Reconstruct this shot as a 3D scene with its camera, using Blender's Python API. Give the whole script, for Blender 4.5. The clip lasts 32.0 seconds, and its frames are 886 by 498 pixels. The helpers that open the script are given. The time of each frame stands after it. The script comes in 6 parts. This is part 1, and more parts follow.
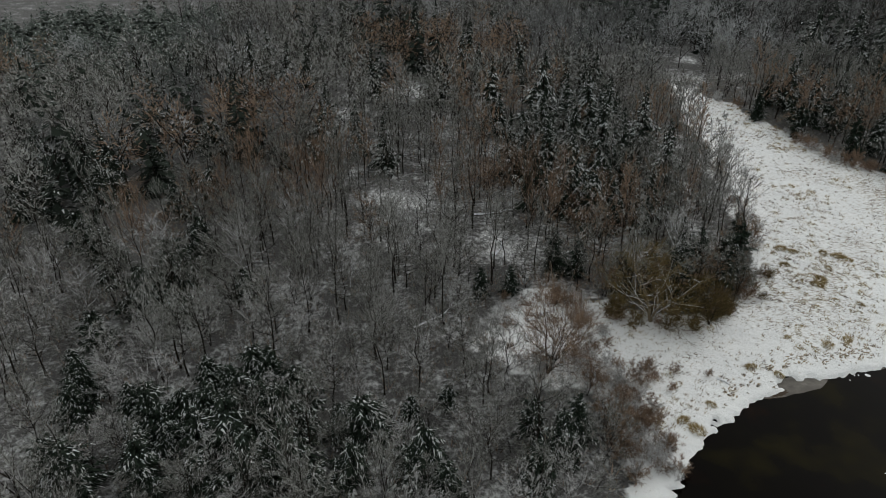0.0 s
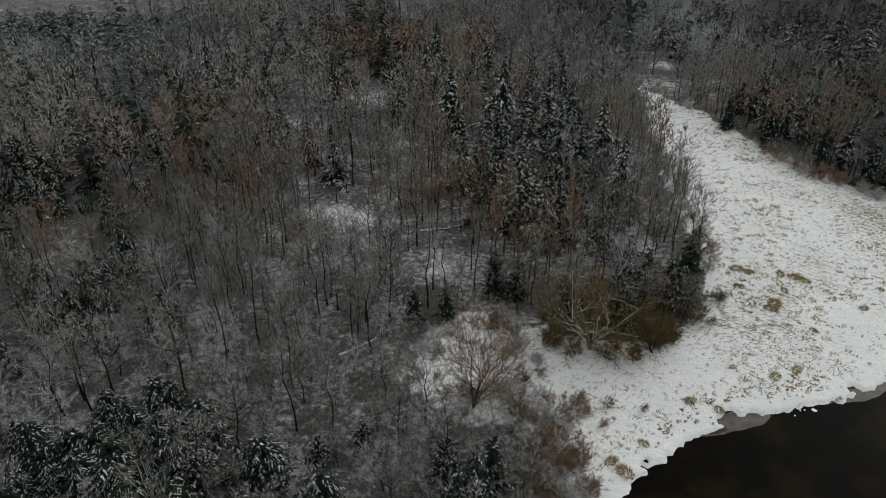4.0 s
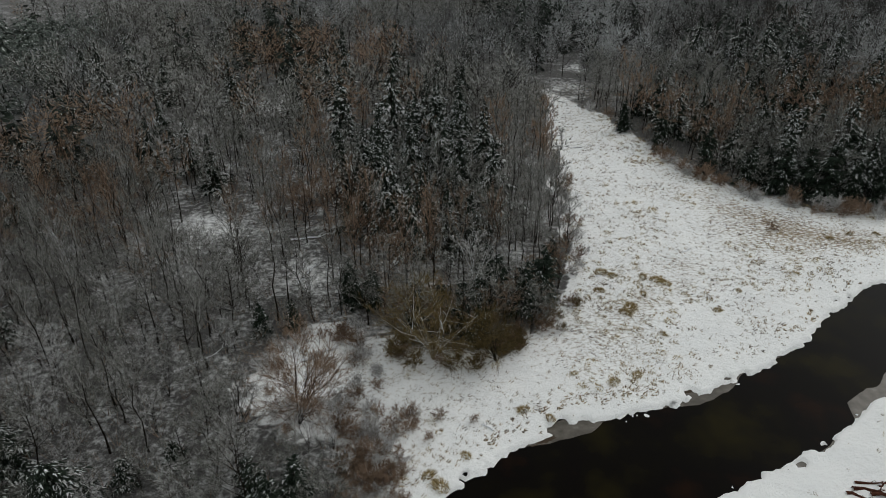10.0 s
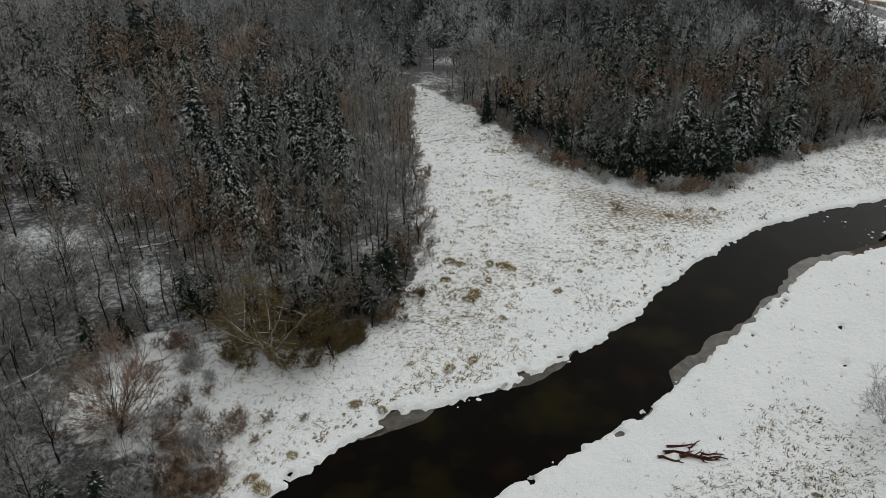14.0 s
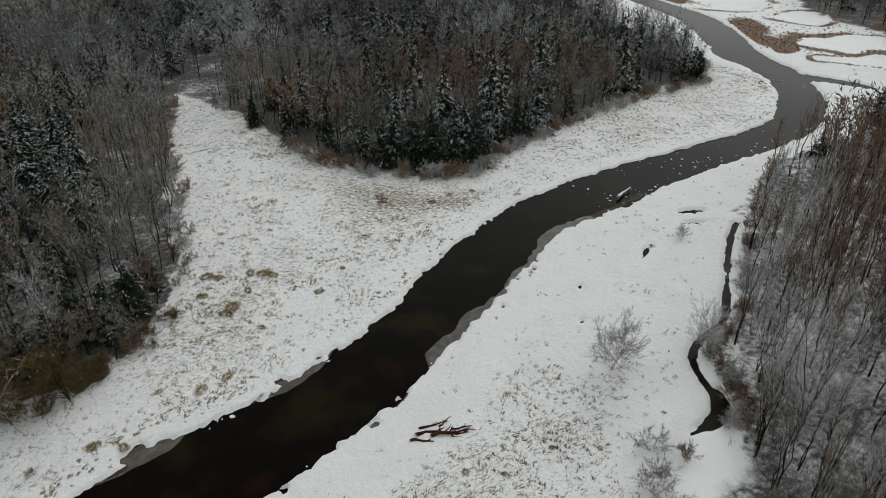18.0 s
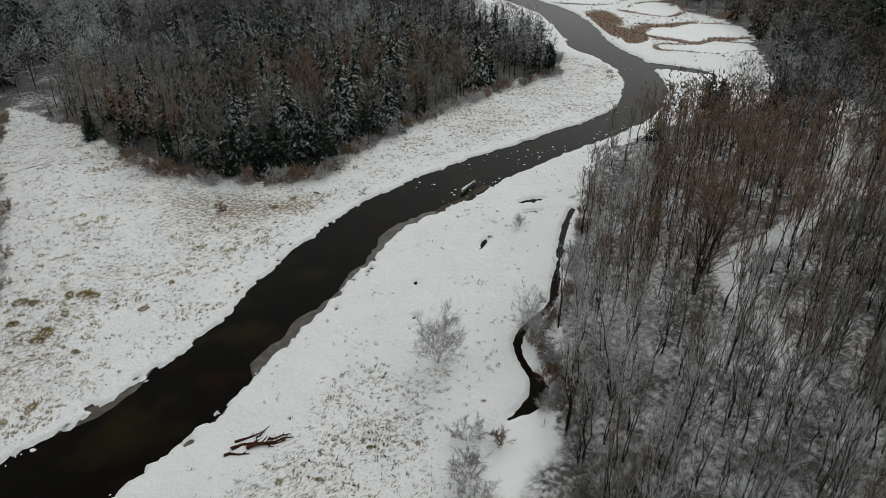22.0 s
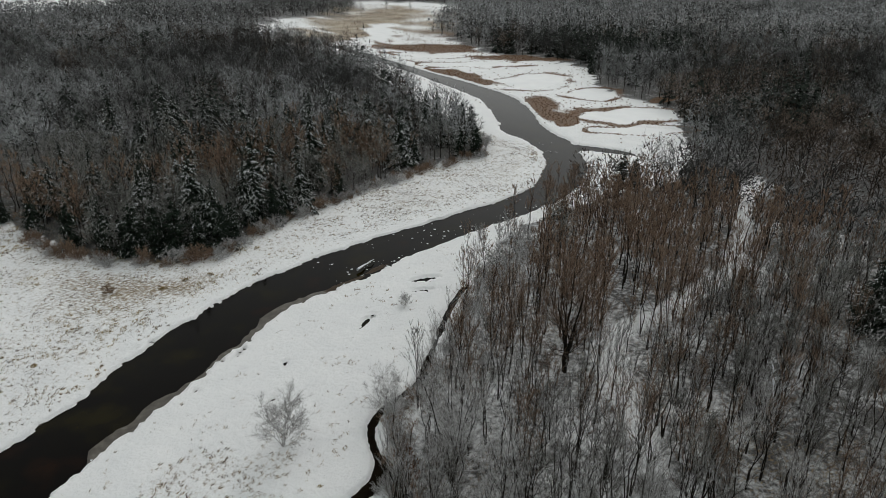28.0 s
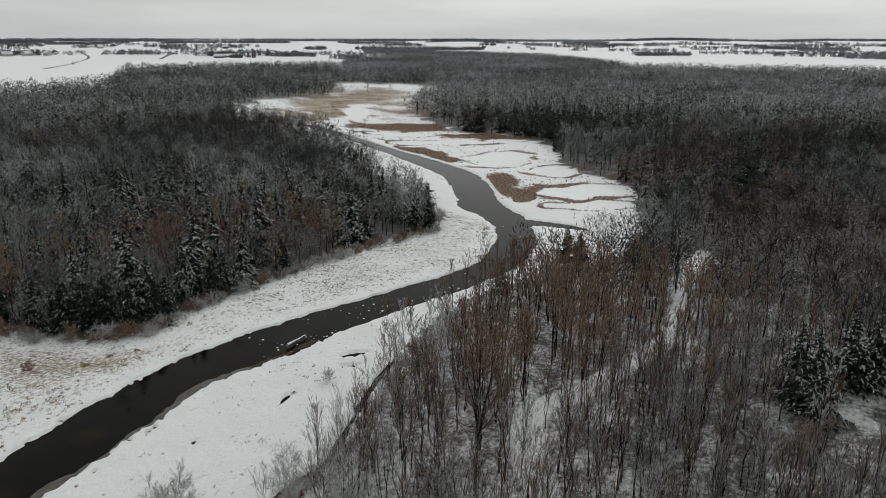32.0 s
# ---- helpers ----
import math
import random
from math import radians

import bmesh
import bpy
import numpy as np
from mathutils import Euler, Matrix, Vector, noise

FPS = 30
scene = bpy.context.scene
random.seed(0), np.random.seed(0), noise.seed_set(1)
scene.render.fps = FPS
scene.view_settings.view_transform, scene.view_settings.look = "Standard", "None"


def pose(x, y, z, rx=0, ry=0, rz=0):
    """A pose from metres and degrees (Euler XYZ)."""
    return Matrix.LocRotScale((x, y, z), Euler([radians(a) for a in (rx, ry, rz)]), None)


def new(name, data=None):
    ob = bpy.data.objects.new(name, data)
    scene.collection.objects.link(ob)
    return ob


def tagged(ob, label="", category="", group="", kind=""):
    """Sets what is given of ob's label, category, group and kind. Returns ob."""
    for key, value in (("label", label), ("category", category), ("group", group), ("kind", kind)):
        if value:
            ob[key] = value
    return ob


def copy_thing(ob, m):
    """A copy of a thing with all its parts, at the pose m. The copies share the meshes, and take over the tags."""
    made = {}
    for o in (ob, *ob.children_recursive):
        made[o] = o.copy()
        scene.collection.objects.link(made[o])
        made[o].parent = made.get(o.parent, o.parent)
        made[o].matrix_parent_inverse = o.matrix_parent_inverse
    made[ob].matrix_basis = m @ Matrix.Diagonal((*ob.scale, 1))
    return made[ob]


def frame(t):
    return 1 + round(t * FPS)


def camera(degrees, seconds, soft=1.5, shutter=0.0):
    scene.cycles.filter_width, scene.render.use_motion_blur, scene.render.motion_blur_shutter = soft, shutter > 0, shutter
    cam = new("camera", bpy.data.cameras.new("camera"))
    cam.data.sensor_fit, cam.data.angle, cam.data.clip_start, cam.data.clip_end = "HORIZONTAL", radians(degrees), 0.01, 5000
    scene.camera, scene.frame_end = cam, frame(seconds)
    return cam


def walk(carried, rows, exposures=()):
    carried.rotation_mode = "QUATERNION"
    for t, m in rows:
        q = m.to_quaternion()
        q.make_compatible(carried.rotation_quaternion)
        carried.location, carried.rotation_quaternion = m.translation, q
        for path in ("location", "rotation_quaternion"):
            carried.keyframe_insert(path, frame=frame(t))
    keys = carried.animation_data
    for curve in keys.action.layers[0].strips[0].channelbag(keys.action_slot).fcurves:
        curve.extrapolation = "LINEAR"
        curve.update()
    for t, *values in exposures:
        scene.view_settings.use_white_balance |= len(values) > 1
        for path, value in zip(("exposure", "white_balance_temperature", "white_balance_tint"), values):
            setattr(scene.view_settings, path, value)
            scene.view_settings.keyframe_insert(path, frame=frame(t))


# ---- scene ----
EXPO = [(0.0, -0.05), (14.0, -0.05), (20.0, -0.09), (32.0, -0.09)]
cam = camera(65.1, 32.0, soft=0.7)
ROWS = [
    (0, 0, 0, 52, -4.74, -30.02, 0.37),
    (0.5, 1.07, 0.78, 52, -4.73, -30.04, 0.37),
    (1, 2.1, 1.56, 52, -4.74, -30.05, 0.35),
    (1.5, 3.22, 2.27, 52.01, -4.73, -30.06, 0.39),
    (2, 4.32, 2.95, 52.01, -4.7, -30.07, 0.36),
    (2.5, 5.46, 3.56, 52.02, -4.68, -30.07, 0.33),
    (3, 6.64, 4.06, 52.02, -4.68, -30.07, 0.33),
    (3.5, 7.84, 4.48, 52, -4.66, -30.07, 0.29),
    (5.5, 12.91, 5.4, 52.03, -4.63, -30.01, 0.27),
    (6, 14.2, 5.5, 52.02, -4.63, -29.98, 0.25),
    (6.5, 15.47, 5.55, 52.01, -4.63, -29.96, 0.21),
    (7, 16.77, 5.57, 52, -4.64, -29.93, 0.18),
    (7.5, 18.12, 5.57, 51.96, -4.81, -29.92, 0.2),
    (8, 19.47, 5.54, 51.95, -5.01, -29.91, 0.22),
    (8.5, 20.77, 5.44, 51.92, -5.38, -29.88, 0.2),
    (9, 22.11, 5.34, 51.93, -5.93, -29.89, 0.19),
    (9.5, 23.41, 5.19, 51.82, -6.53, -29.82, 0.19),
    (10, 24.72, 5.05, 51.7, -7.18, -29.81, 0.16),
    (10.5, 25.97, 4.88, 51.63, -7.9, -29.83, 0.12),
    (11, 27.27, 4.71, 51.6, -8.65, -29.88, 0.09),
    (11.5, 28.58, 4.5, 51.49, -9.46, -29.88, 0.09),
    (12, 29.9, 4.28, 51.41, -10.34, -29.93, 0.09),
    (12.5, 31.18, 4.04, 51.28, -11.28, -29.93, 0.05),
    (13, 32.45, 3.79, 51.2, -12.27, -29.95, 0),
    (13.5, 33.72, 3.49, 51.12, -13.22, -29.96, -0.04),
    (15.5, 38.9, 2.08, 51.05, -19.73, -30.07, -0.09),
    (16, 40.13, 1.66, 51.02, -21.83, -30.06, -0.12),
    (16.5, 41.39, 1.2, 51.04, -24, -30.1, -0.11),
    (17, 42.61, 0.77, 51.06, -25.88, -30.14, -0.14),
    (17.5, 43.85, 0.25, 51.1, -27.81, -30.17, -0.16),
    (18, 45.06, -0.29, 51.05, -29.85, -30.15, -0.18),
    (18.5, 46.25, -0.9, 51.06, -32.05, -30.16, -0.22),
    (19, 47.45, -1.52, 51.07, -34.3, -30.18, -0.21),
    (19.5, 48.57, -2.2, 51.1, -36.45, -30.19, -0.27),
    (20, 49.68, -2.87, 51.07, -37.75, -30.2, -0.28),
    (20.5, 50.78, -3.57, 51.05, -38.07, -30.21, -0.29),
    (21, 51.9, -4.3, 51.07, -38.09, -30.22, -0.32),
    (21.5, 52.99, -5.05, 51.08, -38.13, -30.22, -0.33),
    (22, 54.09, -5.85, 51.04, -38.16, -30.21, -0.32),
    (22.5, 55.17, -6.67, 51.02, -38.21, -30.16, -0.33),
    (23, 56.24, -7.49, 51.01, -38.29, -29.99, -0.33),
    (23.5, 57.31, -8.33, 50.99, -38.36, -29.76, -0.3),
    (24, 58.36, -9.18, 50.95, -38.45, -29.38, -0.3),
    (24.5, 59.42, -10.01, 50.97, -38.54, -28.89, -0.27),
    (25, 60.48, -10.86, 50.94, -38.64, -28.18, -0.25),
    (25.5, 61.5, -11.71, 50.88, -38.74, -27.38, -0.26),
    (27.5, 65.64, -14.99, 50.69, -39.1, -24.29, -0.2),
    (28, 66.66, -15.83, 50.68, -39.16, -23.51, -0.19),
    (28.5, 67.66, -16.66, 50.7, -39.24, -22.71, -0.2),
    (29, 68.64, -17.49, 50.7, -39.32, -21.92, -0.22),
    (29.5, 69.62, -18.34, 50.69, -39.38, -21.11, -0.24),
    (30, 70.6, -19.2, 50.68, -39.47, -20.31, -0.23),
    (30.5, 71.59, -20.06, 50.65, -39.58, -19.49, -0.19),
    (31, 72.59, -20.92, 50.66, -39.66, -18.71, -0.17),
    (31.5, 73.58, -21.76, 50.65, -39.74, -17.91, -0.17),
    (32, 74.47, -22.51, 50.64, -39.9, -17.3, -0.24),
]
walk(cam, [(t, pose(x, y, z, 90 + pitch, roll, yaw)) for t, x, y, z, yaw, pitch, roll in ROWS],
     exposures=EXPO)

# ---- world and sun: a bright overcast winter sky ----
world = bpy.data.worlds.new("overcast_sky")
scene.world = world
world.use_nodes = True
wn, wl = world.node_tree.nodes, world.node_tree.links
sky = wn.new("ShaderNodeTexSky")
sky.sky_type, sky.sun_disc = "NISHITA", False
sky.sun_elevation, sky.sun_rotation = radians(38), radians(60)
sky.dust_density = 4.0
grey = wn.new("ShaderNodeHueSaturation")
grey.inputs["Saturation"].default_value = 0.12
coord = wn.new("ShaderNodeTexCoord")
stretch = wn.new("ShaderNodeMapping")
stretch.inputs["Scale"].default_value = (1.5, 1.5, 14)
clouds = wn.new("ShaderNodeTexNoise")
clouds.inputs["Scale"].default_value, clouds.inputs["Detail"].default_value = 2.2, 6
tone = wn.new("ShaderNodeMapRange")
tone.inputs["From Min"].default_value, tone.inputs["From Max"].default_value = 0.3, 0.7
tone.inputs["To Min"].default_value, tone.inputs["To Max"].default_value = 0.92, 1.12
veil = wn.new("ShaderNodeMix")
veil.data_type = "RGBA"
veil.inputs["Factor"].default_value = 0.8
veil.inputs["B"].default_value = (6.2, 6.5, 6.4, 1)
lit = wn.new("ShaderNodeVectorMath")
lit.operation = "SCALE"
back = wn["Background"]
back.inputs["Strength"].default_value = 0.105
wl.new(sky.outputs["Color"], grey.inputs["Color"])
wl.new(grey.outputs["Color"], veil.inputs["A"])
wl.new(coord.outputs["Generated"], stretch.inputs["Vector"])
wl.new(stretch.outputs["Vector"], clouds.inputs["Vector"])
wl.new(clouds.outputs["Fac"], tone.inputs["Value"])
wl.new(veil.outputs["Result"], lit.inputs[0])
wl.new(tone.outputs["Result"], lit.inputs["Scale"])
wl.new(lit.outputs["Vector"], back.inputs["Color"])

sun = new("sun", bpy.data.lights.new("sun", "SUN"))
sun.data.energy, sun.data.angle, sun.data.color = 0.5, radians(18), (1.0, 0.97, 0.93)
sun.matrix_world = pose(0, 0, 200, 52, 0, 120)


# ---- materials ----
def shader(name, rough=0.8, gloss=0.04):
    m = bpy.data.materials.new(name)
    m.use_nodes = True
    n, l = m.node_tree.nodes, m.node_tree.links
    b = n["Principled BSDF"]
    b.inputs["Roughness"].default_value = rough
    b.inputs["Specular IOR Level"].default_value = gloss
    return m, n, l, b


def noise_node(n, l, scale, detail=4.0, vector=None, rough=0.55):
    t = n.new("ShaderNodeTexNoise")
    t.inputs["Scale"].default_value, t.inputs["Detail"].default_value, t.inputs["Roughness"].default_value = scale, detail, rough
    if vector is None:
        vector = n.new("ShaderNodeNewGeometry").outputs["Position"]
    l.new(vector, t.inputs["Vector"])
    return t.outputs["Fac"]


def ramp(n, l, value, stops):
    r = n.new("ShaderNodeValToRGB")
    while len(r.color_ramp.elements) < len(stops):
        r.color_ramp.elements.new(0.5)
    for e, (p, c) in zip(r.color_ramp.elements, stops):
        e.position, e.color = p, (*c, 1) if len(c) == 3 else c
    l.new(value, r.inputs["Fac"])
    return r.outputs["Color"]


def mixed(n, l, fac, a, b, blend="MIX"):
    m = n.new("ShaderNodeMix")
    m.data_type, m.blend_type = "RGBA", blend
    for v, s in ((fac, "Factor"), (a, "A"), (b, "B")):
        if hasattr(v, "links"):
            l.new(v, m.inputs[s])
        else:
            m.inputs[s].default_value = v if s == "Factor" else (*v, 1)
    return m.outputs["Result"]


def maths(n, l, op, a, b=0.0, c=0.0, clamp=False):
    m = n.new("ShaderNodeMath")
    m.operation, m.use_clamp = op, clamp
    for v, s in zip((a, b, c), m.inputs):
        if hasattr(v, "links"):
            l.new(v, s)
        else:
            s.default_value = v
    return m.outputs[0]


def bumped(n, l, b, height, strength, distance):
    u = n.new("ShaderNodeBump")
    u.inputs["Strength"].default_value, u.inputs["Distance"].default_value = strength, distance
    l.new(height, u.inputs["Height"])
    l.new(u.outputs["Normal"], b.inputs["Normal"])


def twig_material(name, bare, frosted, share, wide=0.02, each=1.0, tree=0.0):
    """Bare twigs, of which a share carries frost and snow; the tint drifts from tree to tree."""
    m, n, l, b = shader(name, 0.85)
    geo = n.new("ShaderNodeNewGeometry")
    isl = geo.outputs["Random Per Island"]
    drift = noise_node(n, l, wide, 2.0, geo.outputs["Position"])
    who = n.new("ShaderNodeObjectInfo").outputs["Random"]
    level = maths(n, l, "ADD", maths(n, l, "MULTIPLY_ADD", drift, 0.9, -0.45), maths(n, l, "MULTIPLY_ADD", who, 0.3, -0.15))
    pick = maths(n, l, "ADD", maths(n, l, "MULTIPLY_ADD", isl, each, (1 - each) / 2), level)
    if tree:
        pick = maths(n, l, "ADD", pick, maths(n, l, "MULTIPLY_ADD", noise_node(n, l, 0.16, 1.0, geo.outputs["Position"]), tree, -tree / 2))
    c = ramp(n, l, pick, [(0.0, tuple(v * 0.7 for v in bare)), (max(0.02, 0.9 - share), bare), (min(0.98, 1.15 - share), frosted)])
    l.new(c, b.inputs["Base Color"])
    return m


def bark_material(name, dark, pale, snow=0.35):
    """Bark with furrows, paler patches, and snow plastered on one side of the stem."""
    m, n, l, b = shader(name, 0.9)
    geo = n.new("ShaderNodeNewGeometry")
    pos = geo.outputs["Position"]
    c = ramp(n, l, noise_node(n, l, 3.0, 6.0, pos), [(0.35, dark), (0.68, pale)])
    sep = n.new("ShaderNodeSeparateXYZ")
    l.new(geo.outputs["Normal"], sep.inputs["Vector"])
    side = maths(n, l, "ADD", maths(n, l, "MULTIPLY", sep.outputs["X"], -0.45), maths(n, l, "MULTIPLY", sep.outputs["Z"], 1.1))
    patch = maths(n, l, "ADD", side, noise_node(n, l, 1.4, 4.0, pos))
    k = ramp(n, l, patch, [(0.98 - snow * 0.3, (0, 0, 0)), (1.12 - snow * 0.3, (1, 1, 1))])
    l.new(mixed(n, l, k, c, (0.74, 0.76, 0.8)), b.inputs["Base Color"])
    bumped(n, l, b, noise_node(n, l, 14.0, 3.0, pos), 0.5, 0.03)
    return m


BARK = bark_material("dark_bark", (0.008, 0.0065, 0.005), (0.03, 0.025, 0.02), -0.3)
BARK_PALE = bark_material("pale_bark", (0.12, 0.11, 0.098), (0.36, 0.34, 0.31), 0.6)
TWIG_GREY = twig_material("frosted_grey_twigs", (0.085, 0.082, 0.072), (0.35, 0.352, 0.335), 0.52)
TWIG_BROWN = twig_material("brown_twigs", (0.118, 0.077, 0.052), (0.34, 0.25, 0.188), 0.5)
TWIG_OLIVE = twig_material("mossy_olive_twigs", (0.075, 0.054, 0.022), (0.2, 0.152, 0.07), 0.45)
TWIG_PALE = twig_material("snowy_pale_twigs", (0.24, 0.228, 0.218), (0.6, 0.6, 0.6), 0.56)
TWIG_FAR = twig_material("distant_twigs", (0.058, 0.058, 0.056), (0.25, 0.257, 0.256), 0.5, 0.012, 0.2, 1.6)
TWIG_DUN = twig_material("distant_brown_twigs", (0.05, 0.039, 0.031), (0.19, 0.155, 0.13), 0.5, 0.012, 0.2, 1.6)
# Frosted tone; on the far woods it also stands in for haze.
TWIG_FROST_HAZE = twig_material("distant_frosted_hazed_twigs", (0.165, 0.168, 0.168), (0.42, 0.432, 0.438), 0.5, 0.012, 0.2, 1.6)
# Blue-grey distance haze painted into the twigs of hedgerows and horizon woods.
TWIG_HAZE = twig_material("hazed_hedgerow_twigs", (0.14, 0.148, 0.162), (0.32, 0.345, 0.375), 0.5, 0.004, 0.3)


def needle_material(name, deep, light):
    m, n, l, b = shader(name, 0.8)
    geo = n.new("ShaderNodeNewGeometry")
    c = ramp(n, l, geo.outputs["Random Per Island"], [(0.0, deep), (1.0, light)])
    sep = n.new("ShaderNodeSeparateXYZ")
    l.new(geo.outputs["Normal"], sep.inputs["Vector"])
    dust = maths(n, l, "MULTIPLY_ADD", maths(n, l, "ABSOLUTE", sep.outputs["Z"]), 0.32, noise_node(n, l, 3.4, 5.0, geo.outputs["Position"], 0.7))
    k = ramp(n, l, dust, [(0.9, (0, 0, 0)), (1.05, (0.7, 0.7, 0.7))])
    l.new(mixed(n, l, k, c, (0.6, 0.64, 0.66)), b.inputs["Base Color"])
    return m


NEEDLE = needle_material("dark_green_needles", (0.004, 0.0062, 0.0042), (0.034, 0.047, 0.034))
NEEDLE_BLUE = needle_material("frosty_green_needles", (0.005, 0.0075, 0.0055), (0.036, 0.045, 0.036))

NEEDLE_FROST = needle_material("rimed_green_needles", (0.04, 0.05, 0.042), (0.15, 0.172, 0.155))

CLUMP, cn, cl, cb = shader("snow_on_branches", 0.6, 0.2)
cl.new(ramp(cn, cl, noise_node(cn, cl, 4.0), [(0.3, (0.62, 0.65, 0.69)), (0.7, (0.82, 0.83, 0.85))]), cb.inputs["Base Color"])

THIN, hn, hl, hb = shader("thin_snow_on_needles", 0.7, 0.1)
hl.new(ramp(hn, hl, noise_node(hn, hl, 2.5, 5.0, None, 0.7), [(0.34, (0.32, 0.345, 0.33)), (0.48, (0.6, 0.62, 0.615)), (0.62, (0.8, 0.81, 0.815))]), hb.inputs["Base Color"])

# Snow cover: open snow, forest floor with litter and painted tree shade, and marsh with brown grass showing.
GROUND, gn, gl, gb = shader("snow_cover", 0.7, 0.2)
gpos = gn.new("ShaderNodeNewGeometry").outputs["Position"]
wood = gn.new("ShaderNodeAttribute")
wood.attribute_name = "wood"
marsh = gn.new("ShaderNodeAttribute")
marsh.attribute_name = "marsh"
smooth_ice = gn.new("ShaderNodeAttribute")
smooth_ice.attribute_name = "level_ice"
fine = noise_node(gn, gl, 1.3, 9.0, gpos, 0.72)
broad = noise_node(gn, gl, 0.18, 4.0, gpos)
white = ramp(gn, gl, broad, [(0.3, (0.82, 0.83, 0.838)), (0.7, (0.88, 0.885, 0.885))])
# Grey floor tone: leaf litter, and the shade of the trees put into colour.
litter_shade = ramp(gn, gl, noise_node(gn, gl, 5.0, 5.0, gpos), [(0.3, (0.035, 0.033, 0.031)), (0.7, (0.15, 0.147, 0.145))])
straw = ramp(gn, gl, noise_node(gn, gl, 3.0, 5.0, gpos), [(0.3, (0.07, 0.035, 0.015)), (0.7, (0.19, 0.103, 0.048))])
hay = ramp(gn, gl, noise_node(gn, gl, 0.06, 6.0, gpos, 0.7), [(0.35, (0.16, 0.115, 0.07)), (0.65, (0.46, 0.39, 0.29))])
gxyz = gn.new("ShaderNodeSeparateXYZ")
gl.new(gpos, gxyz.inputs["Vector"])
tan = ramp(gn, gl, noise_node(gn, gl, 2.2, 6.0, gpos, 0.7), [(0.3, (0.11, 0.07, 0.036)), (0.7, (0.36, 0.27, 0.155))])
straw = mixed(gn, gl, maths(gn, gl, "MULTIPLY_ADD", gxyz.outputs["X"], 0.05, -10.6, clamp=True), tan, straw)
straw = mixed(gn, gl, maths(gn, gl, "MULTIPLY_ADD", gxyz.outputs["Y"], 0.02, -6.6, clamp=True), straw, hay)
shown = maths(gn, gl, "ADD", maths(gn, gl, "ADD", fine, maths(gn, gl, "MULTIPLY", broad, 0.6)), maths(gn, gl, "MULTIPLY", wood.outputs["Fac"], 0.25))
k_wood = maths(gn, gl, "MULTIPLY", ramp(gn, gl, shown, [(0.72, (0, 0, 0)), (1.14, (1, 1, 1))]), maths(gn, gl, "MULTIPLY", wood.outputs["Fac"], 3.0, clamp=True))
lay = gn.new("ShaderNodeMapping")
lay.inputs["Rotation"].default_value, lay.inputs["Scale"].default_value = (0, 0, 0.4), (1.0, 1.7, 1.0)
gl.new(gpos, lay.inputs["Vector"])
streak = noise_node(gn, gl, 1.7, 7.0, lay.outputs["Vector"], 0.68)
speck = maths(gn, gl, "ADD", maths(gn, gl, "MULTIPLY", marsh.outputs["Fac"], 0.55), streak)
k_marsh = maths(gn, gl, "MULTIPLY", ramp(gn, gl, speck, [(0.82, (0, 0, 0)), (0.98, (0.97, 0.97, 0.97))]), maths(gn, gl, "MULTIPLY", marsh.outputs["Fac"], 3.0, clamp=True))
col = mixed(gn, gl, k_wood, white, litter_shade)
col = mixed(gn, gl, k_marsh, col, straw)
gl.new(col, gb.inputs["Base Color"])
rough_snow = maths(gn, gl, "MULTIPLY", noise_node(gn, gl, 1.1, 7.0, gpos, 0.7), maths(gn, gl, "SUBTRACT", 1.0, smooth_ice.outputs["Fac"]))
bumped(gn, gl, gb, rough_snow, 0.8, 0.45)

WATER, tn, tl, tb = shader("dark_river_water", 0.06)
tpos = tn.new("ShaderNodeNewGeometry").outputs["Position"]
tl.new(ramp(tn, tl, noise_node(tn, tl, 0.12, 3.0, tpos), [(0.28, (0.009, 0.003, 0.0007)), (0.42, (0.0014, 0.0006, 0.0002)), (0.52, (0.002, 0.0012, 0.0002)), (0.7, (0.011, 0.0085, 0.001))]), tb.inputs["Base Color"])
tb.inputs["Specular IOR Level"].default_value = 0.5
tb.inputs["IOR"].default_value = 1.12
bumped(tn, tl, tb, noise_node(tn, tl, 1.6, 5.0, tpos), 0.12, 0.05)

# Low IOR cuts the sky's reflection, in place of the dark wood mirrored there.
CREEK_WATER, kn, kl, kb = shader("low_reflection_creek_water", 0.1)
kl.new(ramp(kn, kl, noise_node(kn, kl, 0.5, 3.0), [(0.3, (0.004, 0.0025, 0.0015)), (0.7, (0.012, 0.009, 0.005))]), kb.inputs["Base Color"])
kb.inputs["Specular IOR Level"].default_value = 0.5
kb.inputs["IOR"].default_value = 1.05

ICE, en, el, eb = shader("thin_grey_ice", 0.35, 0.3)
epos = en.new("ShaderNodeNewGeometry").outputs["Position"]
el.new(ramp(en, el, noise_node(en, el, 0.9, 5.0, epos), [(0.36, (0.05, 0.042, 0.033)), (0.6, (0.1, 0.088, 0.073)), (0.85, (0.2, 0.19, 0.175))]), eb.inputs["Base Color"])

STONE, on, ol, ob_ = shader("wet_stone", 0.5, 0.3)
ol.new(ramp(on, ol, noise_node(on, ol, 3.0), [(0.3, (0.03, 0.028, 0.025)), (0.7, (0.11, 0.1, 0.09))]), ob_.inputs["Base Color"])

LOGWOOD = bark_material("weathered_wood", (0.035, 0.026, 0.02), (0.12, 0.1, 0.08), 0.8)
WILLOW_BARK = bark_material("tan_willow_bark", (0.14, 0.115, 0.078), (0.34, 0.285, 0.2), -0.05)
DRIFT = bark_material("wet_driftwood", (0.03, 0.01, 0.007), (0.09, 0.036, 0.023), -0.4)


